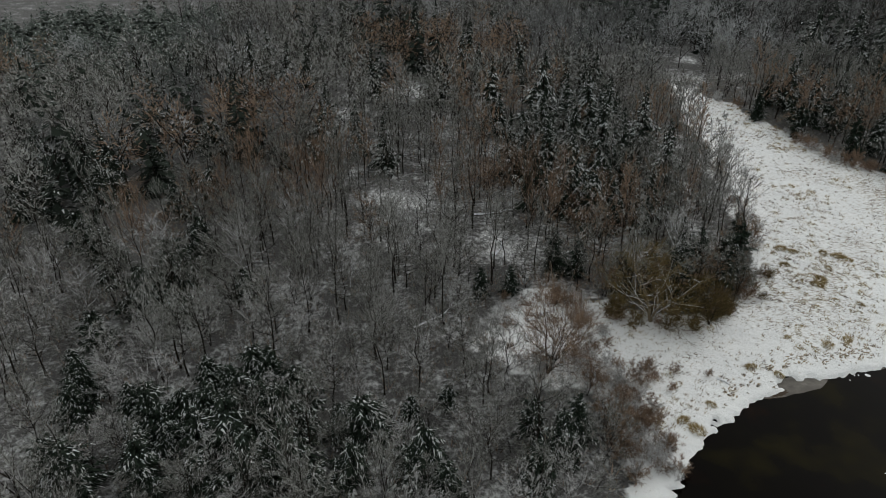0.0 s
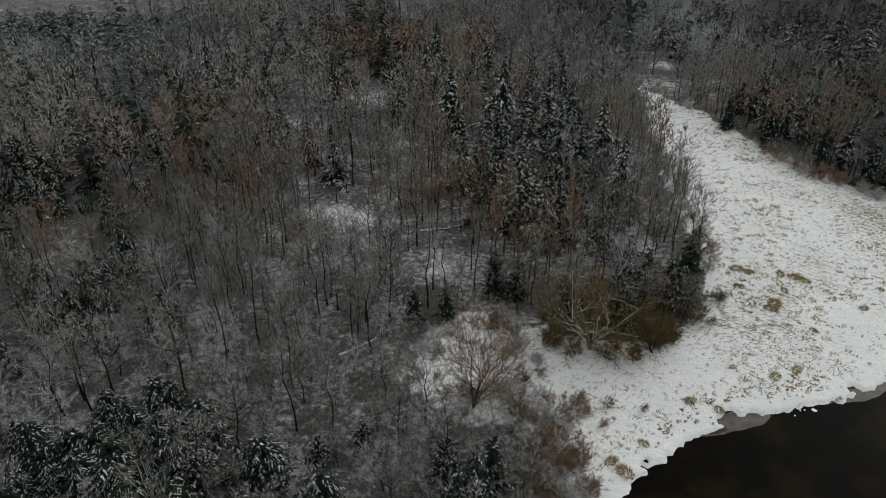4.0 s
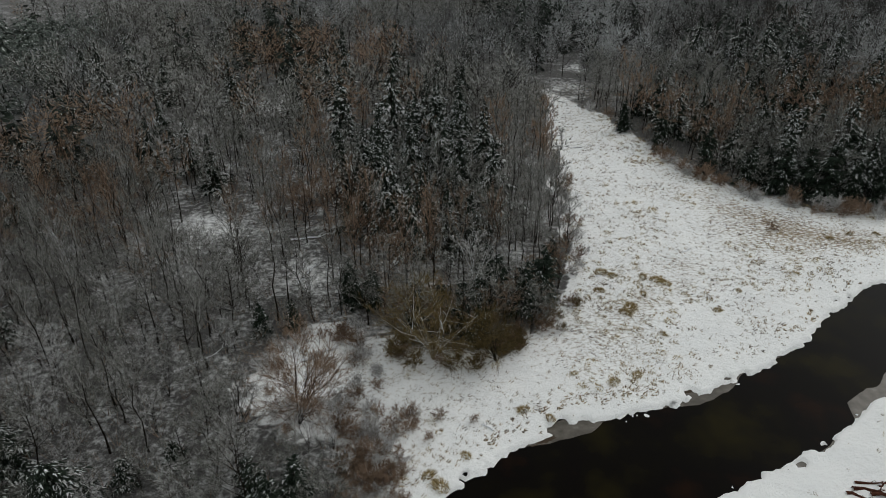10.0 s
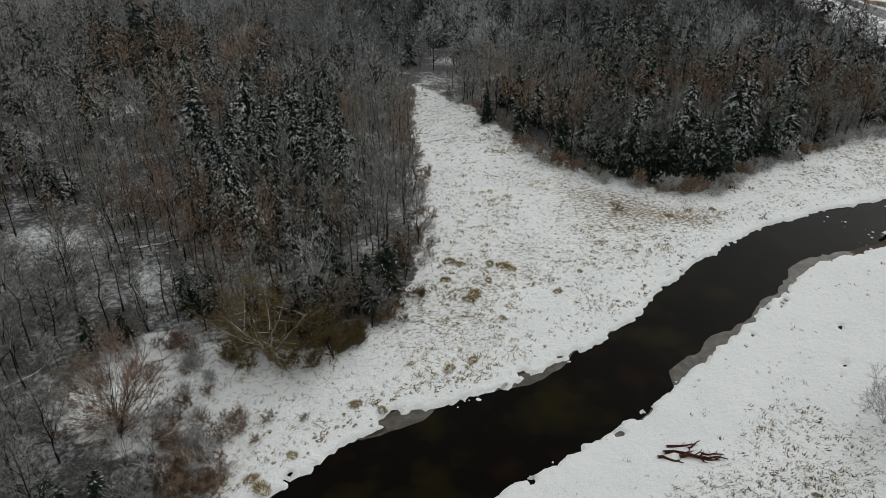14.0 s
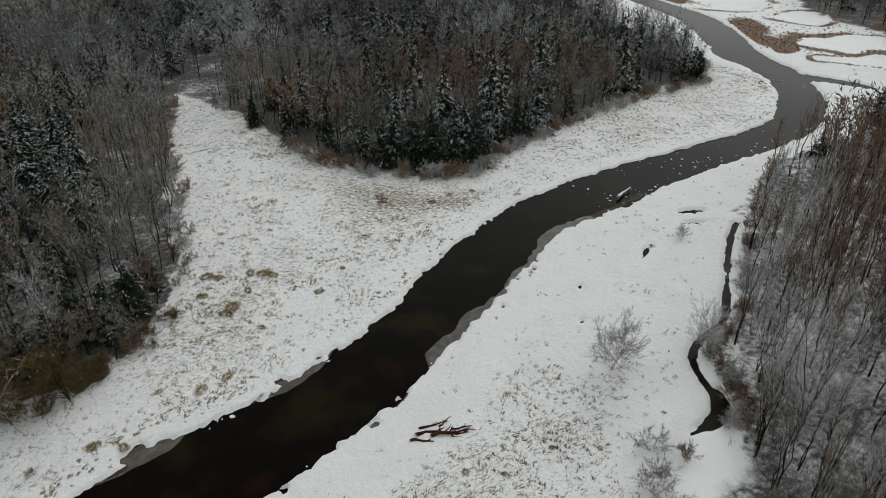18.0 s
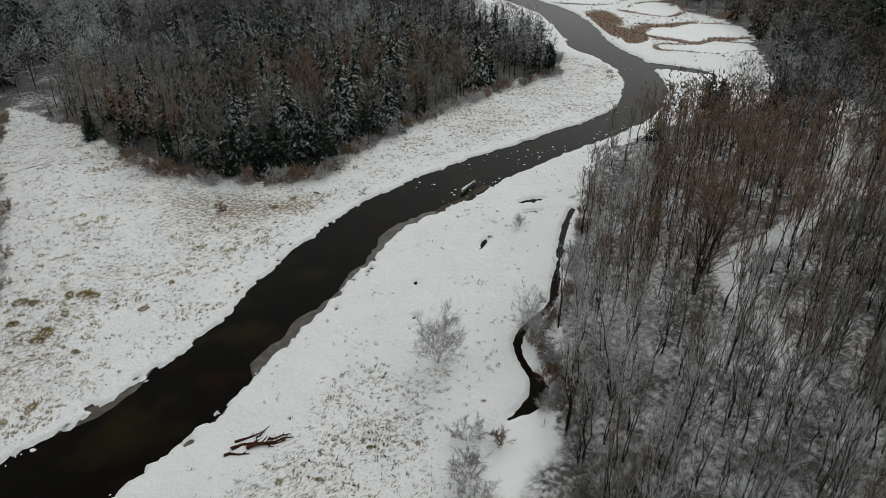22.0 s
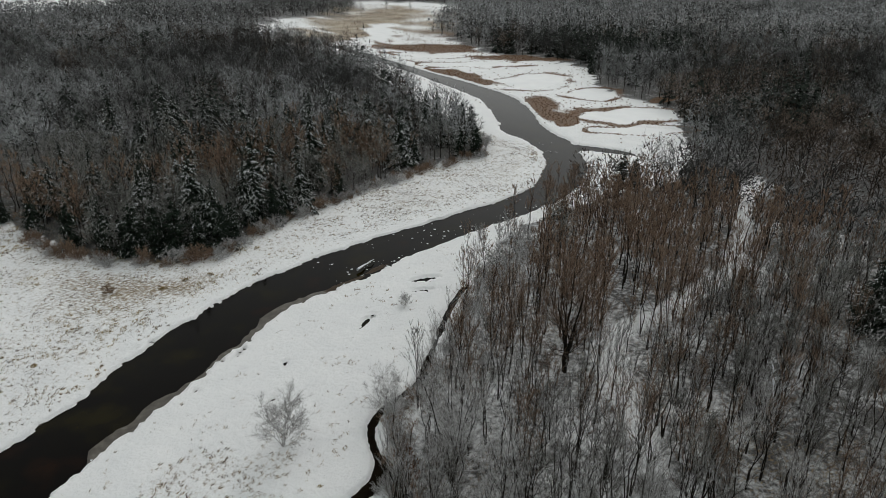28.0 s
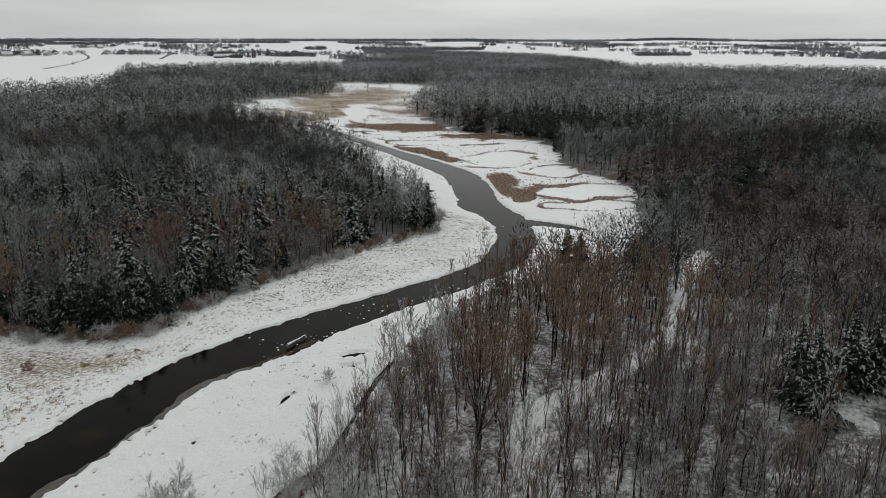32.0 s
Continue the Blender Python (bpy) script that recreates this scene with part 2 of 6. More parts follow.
def grass_material(name, a, b_, c_):
    m, n, l, b = shader(name, 0.9)
    geo = n.new("ShaderNodeNewGeometry")
    pick = maths(n, l, "ADD", geo.outputs["Random Per Island"], maths(n, l, "MULTIPLY_ADD", noise_node(n, l, 0.09, 3.0, geo.outputs["Position"]), 1.2, -0.6))
    l.new(ramp(n, l, pick, [(0.1, a), (0.5, b_), (0.9, c_)]), b.inputs["Base Color"])
    return m


GRASS = grass_material("dead_meadow_grass", (0.06, 0.045, 0.033), (0.23, 0.165, 0.1), (0.44, 0.355, 0.235))
STRAW = grass_material("tan_straw_grass", (0.15, 0.105, 0.045), (0.33, 0.25, 0.12), (0.5, 0.41, 0.23))
REED = grass_material("russet_marsh_reeds", (0.06, 0.026, 0.011), (0.15, 0.068, 0.028), (0.24, 0.122, 0.052))


def plain(name, colour, rough=0.8, scale=0.6):
    m, n, l, b = shader(name, rough)
    l.new(ramp(n, l, noise_node(n, l, scale), [(0.3, tuple(v * 0.75 for v in colour)), (0.7, colour)]), b.inputs["Base Color"])
    return m


GRAVEL = plain("wet_brown_gravel", (0.062, 0.044, 0.031), 0.5, 6.0)
BARN_WALL = plain("weathered_barn_boards", (0.1, 0.095, 0.092))
BARN_ROOF = plain("dark_barn_roofing", (0.09, 0.085, 0.085))
SNOW_ROOF = plain("snowy_roof", (0.72, 0.74, 0.76))
SILO = plain("dark_silo_staves", (0.13, 0.12, 0.12))
HOUSE_WALL = plain("pale_siding", (0.5, 0.48, 0.45))
PANE = plain("dark_window_pane", (0.03, 0.035, 0.04), 0.15)


# ---- tools for the plan ----
def lattice(ix, iy, seed):
    h = (ix.astype(np.int64) * 374761393 + iy.astype(np.int64) * 668265263 + seed * 974634777) & 0x7FFFFFFF
    h = ((h ^ (h >> 13)) * 1274126177) & 0x7FFFFFFF
    return ((h ^ (h >> 16)) & 0xFFFF) / 65535.0


def vnoise(x, y, seed=0):
    """Smooth noise from 0 to 1 on a lattice of size one."""
    x, y = np.asarray(x, float), np.asarray(y, float)
    ix, iy = np.floor(x), np.floor(y)
    fx, fy = x - ix, y - iy
    fx, fy = fx * fx * (3 - 2 * fx), fy * fy * (3 - 2 * fy)
    a, b = lattice(ix, iy, seed), lattice(ix + 1, iy, seed)
    c, d = lattice(ix, iy + 1, seed), lattice(ix + 1, iy + 1, seed)
    return (a * (1 - fx) + b * fx) * (1 - fy) + (c * (1 - fx) + d * fx) * fy


def fbm(x, y, seed=0, octaves=3):
    return sum(vnoise(x * 2**k, y * 2**k, seed + k) / 2**k for k in range(octaves)) / sum(1 / 2**k for k in range(octaves))


def spline(points, per=6):
    """A smooth line through points; each row may carry a width."""
    p = np.array(points, float)
    p = np.vstack([2 * p[0] - p[1], p, 2 * p[-1] - p[-2]])
    t = np.linspace(0, 1, per, endpoint=False)[:, None]
    out = []
    for a, b, c, d in zip(p, p[1:], p[2:], p[3:]):
        out.append(0.5 * (2 * b + (c - a) * t + (2 * a - 5 * b + 4 * c - d) * t**2 + (3 * b - a - 3 * c + d) * t**3))
    return np.vstack(out + [p[-2:-1]])


def line_distance(x, y, line):
    """Distance to a line less its half width: below zero inside."""
    best = np.full(np.shape(x), 1e9)
    for (ax, ay, aw), (bx, by, bw) in zip(line, line[1:]):
        dx, dy = bx - ax, by - ay
        t = np.clip(((x - ax) * dx + (y - ay) * dy) / (dx * dx + dy * dy + 1e-9), 0, 1)
        best = np.minimum(best, np.hypot(x - ax - t * dx, y - ay - t * dy) - (aw + t * (bw - aw)))
    return best


def inside(x, y, poly):
    x, y = np.asarray(x, float), np.asarray(y, float)
    r = np.zeros(x.shape, bool)
    for (ax, ay), (bx, by) in zip(poly, poly[1:] + poly[:1]):
        if ay != by:
            r ^= ((ay > y) != (by > y)) & (x < (bx - ax) * (y - ay) / (by - ay) + ax)
    return r


def tri_mesh(name, V, F, mats, index=None, smooth=False):
    V, F = np.ascontiguousarray(V, np.float32), np.ascontiguousarray(F, np.int32)
    me = bpy.data.meshes.new(name)
    me.vertices.add(len(V))
    me.vertices.foreach_set("co", V.ravel())
    me.loops.add(F.size)
    me.loops.foreach_set("vertex_index", F.ravel())
    me.polygons.add(len(F))
    me.polygons.foreach_set("loop_start", np.arange(len(F), dtype=np.int32) * F.shape[1])
    for m in mats if isinstance(mats, (list, tuple)) else [mats]:
        me.materials.append(m)
    if index is not None:
        me.polygons.foreach_set("material_index", np.ascontiguousarray(index, np.int32))
    me.update(calc_edges=True)
    me.polygons.foreach_set("use_smooth", np.full(len(F), smooth))
    return me


def join(pieces):
    """Joins (V, F) pairs into one."""
    V, F, n = [], [], 0
    for v, f in pieces:
        V.append(v)
        F.append(f + n)
        n += len(v)
    return np.vstack(V), np.vstack(F)


def tube(points, radii, sides=4):
    """A tapered stem along points, closed to a tip."""
    p, r = np.array(points, float), np.array(radii, float)
    d = np.gradient(p, axis=0)
    d /= np.linalg.norm(d, axis=1)[:, None] + 1e-9
    ref = np.array([0.31, 0.87, 0.2])
    u = np.cross(d, ref)
    u /= np.linalg.norm(u, axis=1)[:, None] + 1e-9
    w = np.cross(d, u)
    a = np.arange(sides) * 2 * np.pi / sides
    V = (p[:, None] + r[:, None, None] * (np.cos(a)[None, :, None] * u[:, None] + np.sin(a)[None, :, None] * w[:, None])).reshape(-1, 3)
    F = []
    for i in range(len(p) - 1):
        for k in range(sides):
            q, s = i * sides + k, i * sides + (k + 1) % sides
            F += [(q, s, s + sides), (q, s + sides, q + sides)]
    return V, np.array(F)


def slivers(P, D, L, W, rng):
    """Thin tapering twigs: a narrow blade each, from P along D."""
    D = D / (np.linalg.norm(D, axis=1)[:, None] + 1e-9)
    s = np.cross(D, rng.normal(size=D.shape))
    s /= np.linalg.norm(s, axis=1)[:, None] + 1e-9
    s = s * (np.asarray(W) / 2)[:, None]
    V = np.stack([P - s, P + s, P + D * np.asarray(L)[:, None]], 1).reshape(-1, 3)
    return V, np.arange(len(V)).reshape(-1, 3)


def part(name, mesh, parent, label=""):
    ob = new(name, mesh)
    ob.parent = parent
    return tagged(ob, label)


def thing(name, label, category, group="", kind=""):
    return tagged(new(name), label, category, group, kind)


# ---- the plan: rivers, pools, woods, open ground ----
RIVER = spline([
    (-75, -95, 9), (-30, -52, 9), (0, -14, 9), (14, 12, 9), (26, 31, 9), (36, 43.5, 8), (44.5, 49, 7.1), (54.5, 51.8, 6.2), (65, 55.2, 5.9), (75.7, 60, 5.4), (84.8, 65.6, 5.9),
    (92.2, 70.1, 6.2), (105.3, 76.7, 5.8), (116, 78.6, 6.5), (127, 80.6, 6.4), (139, 81.6, 5.5), (152, 82.2, 5.3), (166, 82.8, 5.3),
    (178, 84.4, 5.2), (189, 89.5, 5.6), (199, 97, 5.6), (208, 107, 5.6), (213.5, 117, 6.2), (217.5, 130, 7.2), (227, 143, 7.2),
    (240, 163, 7.2), (246.5, 180, 7.0), (252, 208, 6.0), (257, 236, 4.5), (264, 275, 4.0), (272, 330, 3.5)], 5)
BRANCH = spline([(212, 109, 4.0), (217, 101, 3.0), (220, 94, 2.0), (220, 88, 0.8)], 4)
CREEK = spline([(92, 31.6, 0.4), (96.2, 31.7, 1.1), (98.8, 33.4, 1.2), (99.8, 36.6, 0.8), (101.6, 40, 0.8), (105.2, 42, 0.68), (111, 43.6, 0.66),
                (116, 47.4, 0.72), (122, 52.4, 0.7), (128, 57, 0.76), (136, 62, 0.7), (144, 66.8, 0.4)], 4)
POOLS = [spline(p, 3) for p in (
    [(128, 67.6, 0.5), (130, 66.8, 1.0), (132.4, 66, 0.5)], [(126, 64.4, 0.25), (128.6, 63.2, 0.5), (130, 62.6, 0.3)],
    [(112.6, 59.6, 0.35), (114.6, 60.8, 0.6), (117.4, 62.6, 0.35)], [(93.6, 50.4, 0.15), (95.4, 52, 0.3), (97.4, 54.4, 0.15), (99, 56, 0.1)],
    [(66, 71.5, 0.2), (67.5, 71.8, 0.5), (69, 70.6, 0.2)],
    [(133, 64.6, 0.1), (134.2, 64, 0.4), (135.2, 63.8, 0.1)], [(123.6, 66.4, 0.1), (124.8, 66.6, 0.3), (126, 67.4, 0.1)], [(99, 57.4, 0.05), (100.4, 58.6, 0.25), (101.6, 59.4, 0.05)])]
SIDE = spline([(93, 30.6, 2.2), (88.4, 26, 3.4), (84, 21, 3.6), (80, 14, 3.6)], 4)
PONDS = [(257, 122, 17, 12, -0.3), (276, 154, 12, 9, 0.0), (279, 187, 20, 12, 0.35), (290, 232, 26, 8, -0.7), (296, 262, 30, 6, -0.95),
         (330, 372, 50, 9, 0.95), (243, 106, 13, 5, -0.6), (268, 262, 26, 4, 1.35), (283, 320, 34, 5, 1.15)]

WEST_WOOD = [(70, 170), (63, 141), (59, 120), (55.5, 98), (52, 82), (43.5, 71.5), (36, 69), (27, 73), (22, 79), (14, 75.5), (9.5, 69), (9.5, 63), (13, 59),
             (20, 57.5), (23.5, 52), (14, 34), (4, 22), (-6, 6), (-24, -14), (-60, -18), (-90, 60), (-200, 330), (-60, 420), (60, 420), (95, 200)]
NORTH_WOOD = [(70, 170), (79, 152), (83, 134), (87, 117), (93, 108), (97, 102), (108, 98.5), (116, 102.5), (134, 109), (153, 114), (172, 118),
              (187, 117.5), (196, 128), (207, 150), (221, 197), (240, 250), (257, 300), (255, 350), (258, 425), (325, 505), (370, 476),
              (478, 632), (545, 740), (633, 895), (482, 945), (352, 940), (262, 712), (205, 678), (0, 680), (-60, 420), (60, 300), (95, 200)]
EAST_WOOD = [(80, 4), (88, 19), (93, 24.5), (99, 30), (103.6, 36), (109.5, 41), (120.5, 49), (130.5, 56.5), (146, 67), (160, 73.5),
             (175, 73), (190, 75), (206, 71), (228, 78), (256, 100), (275, 115), (292, 163), (324, 193), (330, 223), (324, 267),
             (360, 357), (455, 455), (530, 520), (490, 640), (760, 1060), (1190, 1300), (1190, 960), (980, 620), (1150, 335), (300, -10), (165, -32), (92, -10)]
TRAIL = spline([(121, 15, 1.0), (127, 22, 1.4), (132, 29, 2.0), (140, 35.5, 1.8), (150, 34.5, 1.5), (158, 35.5, 1.7), (171, 36.5, 1.3), (181, 40, 1.1), (198, 48, 1.1), (216, 56.5, 1.6), (226, 60, 1.5)], 4)
GLADES = [(77, 172, 6), (84, 189, 5), (72, 164, 5), (92, 172, 4), (172, 11, 4.5), (180, 7, 4.5), (173, 5, 4), (176, 34, 3), (217, 55, 7), (6, 168, 8), (-10, 150, 6), (24, 128, 6), (2, 106, 7), (16, 90, 5), (131, 19, 2.5)]
FROSTED = [(292, 153, 16), (322, 168, 22), (348, 192, 22), (240, 84, 15), (219, 74, 11), (640, 180, 90), (830, 390, 130)]
DUSKY = [(375, 172, 24), (240, 61, 13), (256, 58, 20), (368, 91, 28), (300, 80, 20)]
FAR_WOOD = [(465, 650), (536, 524), (640, 560), (985, 630), (1190, 970), (1150, 1290), (760, 1066), (551, 745)]
REEDS = [(243, 146, 19, 7, 0.95), (232, 130, 6, 3, 1.0), (306, 292, 28, 15, -0.95), (264, 214, 27, 5, 1.6), (246, 200, 3, 9, 0.2), (318, 236, 26, 6, -0.9), (288, 132, 5, 3, 0.4)]


def ellipse_at(x, y, e):
    """Below one inside an ellipse (x, y, a, b, turn)."""
    cx, cy, a, b, turn = e
    c, s = math.cos(turn), math.sin(turn)
    u, v = (x - cx) * c + (y - cy) * s, -(x - cx) * s + (y - cy) * c
    return np.hypot(u / a, v / b)


def water_at(x, y):
    """Distance to open water, with a ragged edge; below zero on the water."""
    rag = (fbm(x * 0.22, y * 0.22, 3) - 0.5) * 1.5 + (fbm(x * 0.9, y * 0.9, 8) - 0.5) * 1.3 + (vnoise(x * 2.1, y * 2.1, 12) - 0.5) * 0.45
    d = line_distance(x, y, RIVER) + rag
    along, across = x * 0.88 + y * 0.47, y * 0.88 - x * 0.47
    gap = (0.75 - vnoise(along * 0.55, across * 1.5, 77)) * 5 + np.maximum(d - 0.9, 0) * 1.4
    d = np.where((x > 26) & (x < 100) & (across > 4), np.minimum(d, gap), d)
    d = np.minimum(d, line_distance(x, y, BRANCH) + rag * 0.8)
    d = np.minimum(d, line_distance(x, y, CREEK) + rag * 0.4)
    for pool in POOLS:
        d = np.minimum(d, line_distance(x, y, pool) + rag * 0.55)
    return d


def wood_at(x, y):
    return inside(x, y, WEST_WOOD) | inside(x, y, NORTH_WOOD) | inside(x, y, EAST_WOOD) | inside(x, y, FAR_WOOD)


def marsh_at(x, y):
    """How much grass shows through the snow, from 0 to 1."""
    x, y = np.asarray(x, float), np.asarray(y, float)
    near_ = (x < 215) & (y < 175)
    x, y = x + (fbm(x * 0.07, y * 0.07, 91) - 0.5) * 13, y + (fbm(x * 0.07, y * 0.07, 95) - 0.5) * 13
    m = np.where(near_, 0.29 + 0.38 * fbm(x * 0.06, y * 0.06, 98), 0.0)
    m = m + 0.14 * np.clip(1 - ellipse_at(x, y, (58, 78, 16, 9, 0.5)), 0, 1)
    m += 0.29 * np.clip(1.2 - ellipse_at(x, y, (92, 90, 20, 8, -0.45)), 0, 1)
    m += 0.08 * np.clip(1.2 - ellipse_at(x, y, (82, 38, 16, 4, 0.3)), 0, 1)
    m += 0.08 * np.clip(1.2 - ellipse_at(x, y, (186, 104, 14, 8, 0.4)), 0, 1)
    for e in ((300, 395, 66, 28, 0.9), (400, 500, 110, 44, 0.9), (395, 425, 120, 50, 0.9)):
        m += 0.5 * np.clip((1.2 - ellipse_at(x, y, e)) * 3, 0, 1)
    far = (x > 225) & (y > 95) & (y < 640)
    for e in PONDS:
        r = ellipse_at(x, y, e)
        m = np.where(r < 1, -0.6, m + 1.7 * fbm(x * 0.12, y * 0.12, 27) * np.exp(-(((r - 1.16) / 0.13) ** 2)))
    m = np.where(far, m + 0.1 + 0.3 * (fbm(x * 0.05, y * 0.05, 21) > 0.56), m)
    m = np.clip(m, 0, 1)
    for e in REEDS:
        m = m + 1.4 * np.clip(1.25 - ellipse_at(x, y, e), 0, 1) ** 0.5
    return np.clip(m, 0, 1.35)


# ---- ground: one sheet to the horizon, with the river bed sunk into it ----
def steps(spans, reach, growth=1.1):
    """Grid lines: even spans (start, end, step), then ever wider out to reach on both sides."""
    mid = np.concatenate([np.arange(a, b, s) for a, b, s in spans] + [[spans[-1][1]]])
    low, high, s = [mid[0]], [mid[-1]], spans[0][2]
    while low[-1] > -reach:
        s *= growth
        low.append(low[-1] - s)
    s = spans[-1][2]
    while high[-1] < reach:
        s *= growth
        high.append(high[-1] + s)
    return np.concatenate([low[:0:-1], mid, high[1:]])


gx = steps([(-30, 30, 1.3), (30, 134, 0.5), (134, 265, 1.1)], 4900)
gy = steps([(-40, 14, 1.8), (14, 27, 1.1), (27, 92, 0.5), (92, 245, 1.2)], 4900)
GX, GY = (a.ravel() for a in np.meshgrid(gx, gy))
near = (GX > -95) & (GX < 300) & (GY > -115) & (GY < 340)
edge = np.full(GX.shape, 50.0)
edge[near] = water_at(GX[near], GY[near])
# Grid points beside the waterline are drawn onto it, so that the bank is a crisp step.
cell = np.where((GX > 30) & (GX < 134) & (GY > 27) & (GY < 92), 0.5, 1.1)
drawn = near & (np.abs(edge) < 0.55 * cell)
for _ in range(2):
    h = 0.05
    ex = (water_at(GX[drawn] + h, GY[drawn]) - water_at(GX[drawn] - h, GY[drawn])) / (2 * h)
    ey = (water_at(GX[drawn], GY[drawn] + h) - water_at(GX[drawn], GY[drawn] - h)) / (2 * h)
    e0 = water_at(GX[drawn], GY[drawn])
    g2 = np.maximum(ex**2 + ey**2, 0.3)
    GX[drawn] -= np.clip(e0 * ex / g2, -0.4, 0.4)
    GY[drawn] -= np.clip(e0 * ey / g2, -0.4, 0.4)
edge[drawn] = 0.0


# Low wooded rises towards the horizon.
HILLS = [(3480, 2120, 20), (3950, 1900, 9), (4350, 1750, 13), (4600, 1450, 13), (2450, 2640, 14), (1400, 3500, 8), (640, 3700, 9), (2050, 2960, 7)]


def ground_at(x, y):
    """Height of the dry ground."""
    far = np.clip((np.hypot(x - 60, y - 60) - 500) / 900, 0, 1)
    return (fbm(x * 0.05, y * 0.05, 31) - 0.5) * 0.9 + (fbm(x * 0.55, y * 0.55, 35, 2) - 0.5) * 0.16 + far * (fbm(x * 0.0012, y * 0.0012, 40) - 0.35) * 9 + sum(h * np.exp(-((x - a) ** 2 + (y - b) ** 2) / 330**2) for a, b, h in HILLS)


bank = np.clip(edge / 5.0, 0, 1)
GZ = ground_at(GX, GY) * (0.15 + 0.85 * bank) + 0.06
GZ = np.where(edge < 0, -0.12 - np.clip(-edge * 0.8, 0.25, 0.9), GZ)
nx, ny = len(gx), len(gy)
q = np.arange(nx * ny).reshape(ny, nx)
GF = np.stack([q[:-1, :-1], q[:-1, 1:], q[1:, 1:], q[1:, :-1]], -1).reshape(-1, 4)
ground = tagged(new("ground", tri_mesh("ground", np.stack([GX, GY, GZ], -1), GF, GROUND, smooth=True)),
                "snow-covered floodplain with shade painted under the woods, fallen leaves and dead grass showing through", "ground", kind="structure")
ux, uy = GX + (fbm(GX * 0.3, GY * 0.3, 44) - 0.5) * 5, GY + (fbm(GX * 0.3, GY * 0.3, 47) - 0.5) * 5
in_wood, in_marsh = wood_at(ux, uy) * 1.0, np.zeros(GX.shape, np.float32)
# How strongly each wood's floor takes the litter and painted shade.
in_wood *= np.where(inside(ux, uy, EAST_WOOD) & (GX < 205), np.where((GX > 108) & (GY < 14), 0.5, np.where(GX < 125, 0.34, np.where(GX < 150, 0.4, 0.6))), 1.0)
in_wood *= np.where((GX < 26) & (GY < 84), 0.82, 1.0)
in_wood *= np.where((GX > -12) & (GX < 60) & (GY > 84) & (GY < 142), 0.7, 1.0)
for e in ((92, 17, 9, 7, 0.6), (104, 30, 9, 2.5, 0.75)):
    in_wood = np.maximum(in_wood, np.clip(1.3 - ellipse_at(ux, uy, e), 0, 0.8))
in_wood = np.maximum(in_wood, 0.66 * (inside(ux, uy, EAST_WOOD) & (GX > 138) & (GY < 27)))
in_wood *= 1 - 0.75 * np.clip(-line_distance(GX, GY, TRAIL) + 1, 0, 1)
for cx, cy, r in GLADES:
    in_wood *= 1 - 0.7 * np.clip(1.3 - np.hypot(ux - cx, uy - cy) / r, 0, 1)
belt = (GX > 20) & (GX < 560) & (GY > -90) & (GY < 680)
in_marsh[belt] = marsh_at(GX[belt], GY[belt])
in_marsh *= np.clip(edge / np.where(GX > 215, 1.5, 6), 0, 1) * np.where((GY < np.interp(GX, RIVER[:95, 0], RIVER[:95, 1])) & (edge < 8) & (GX < 200), 0.3, 1.0)
level = np.zeros(GX.shape, np.float32)
for e in PONDS:
    level = np.maximum(level, np.clip((1.05 - ellipse_at(GX, GY, e)) * 8, 0, 1))
level = np.maximum(level, np.clip(-line_distance(GX, GY, SIDE), 0, 1))
for name, values in (("wood", in_wood), ("marsh", in_marsh), ("level_ice", level)):
    ground.data.attributes.new(name, "FLOAT", "POINT").data.foreach_set("value", np.ascontiguousarray(values, np.float32))

# River water: a sheet that follows the valley under the banks.
wx, wy = np.arange(-100, 301, 10.0), np.arange(-120, 341, 10.0)
WX, WY = (a.ravel() for a in np.meshgrid(wx, wy))
q = np.arange(len(WX)).reshape(len(wy), len(wx))
WF = np.stack([q[:-1, :-1], q[:-1, 1:], q[1:, 1:], q[1:, :-1]], -1).reshape(-1, 4)
wet = line_distance(WX[WF].mean(1), WY[WF].mean(1), np.vstack([RIVER])) < 21
wet |= line_distance(WX[WF].mean(1), WY[WF].mean(1), BRANCH) < 14
for pool in POOLS:
    wet |= line_distance(WX[WF].mean(1), WY[WF].mean(1), pool) < 10
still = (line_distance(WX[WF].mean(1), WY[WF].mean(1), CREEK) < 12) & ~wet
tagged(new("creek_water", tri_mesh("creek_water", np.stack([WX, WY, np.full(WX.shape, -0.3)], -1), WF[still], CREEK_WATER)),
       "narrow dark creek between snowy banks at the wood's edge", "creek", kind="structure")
tagged(new("water", tri_mesh("water", np.stack([WX, WY, np.full(WX.shape, -0.3)], -1), WF[wet], WATER)),
       "dark brown open river winding between snowy banks", "river", kind="structure")


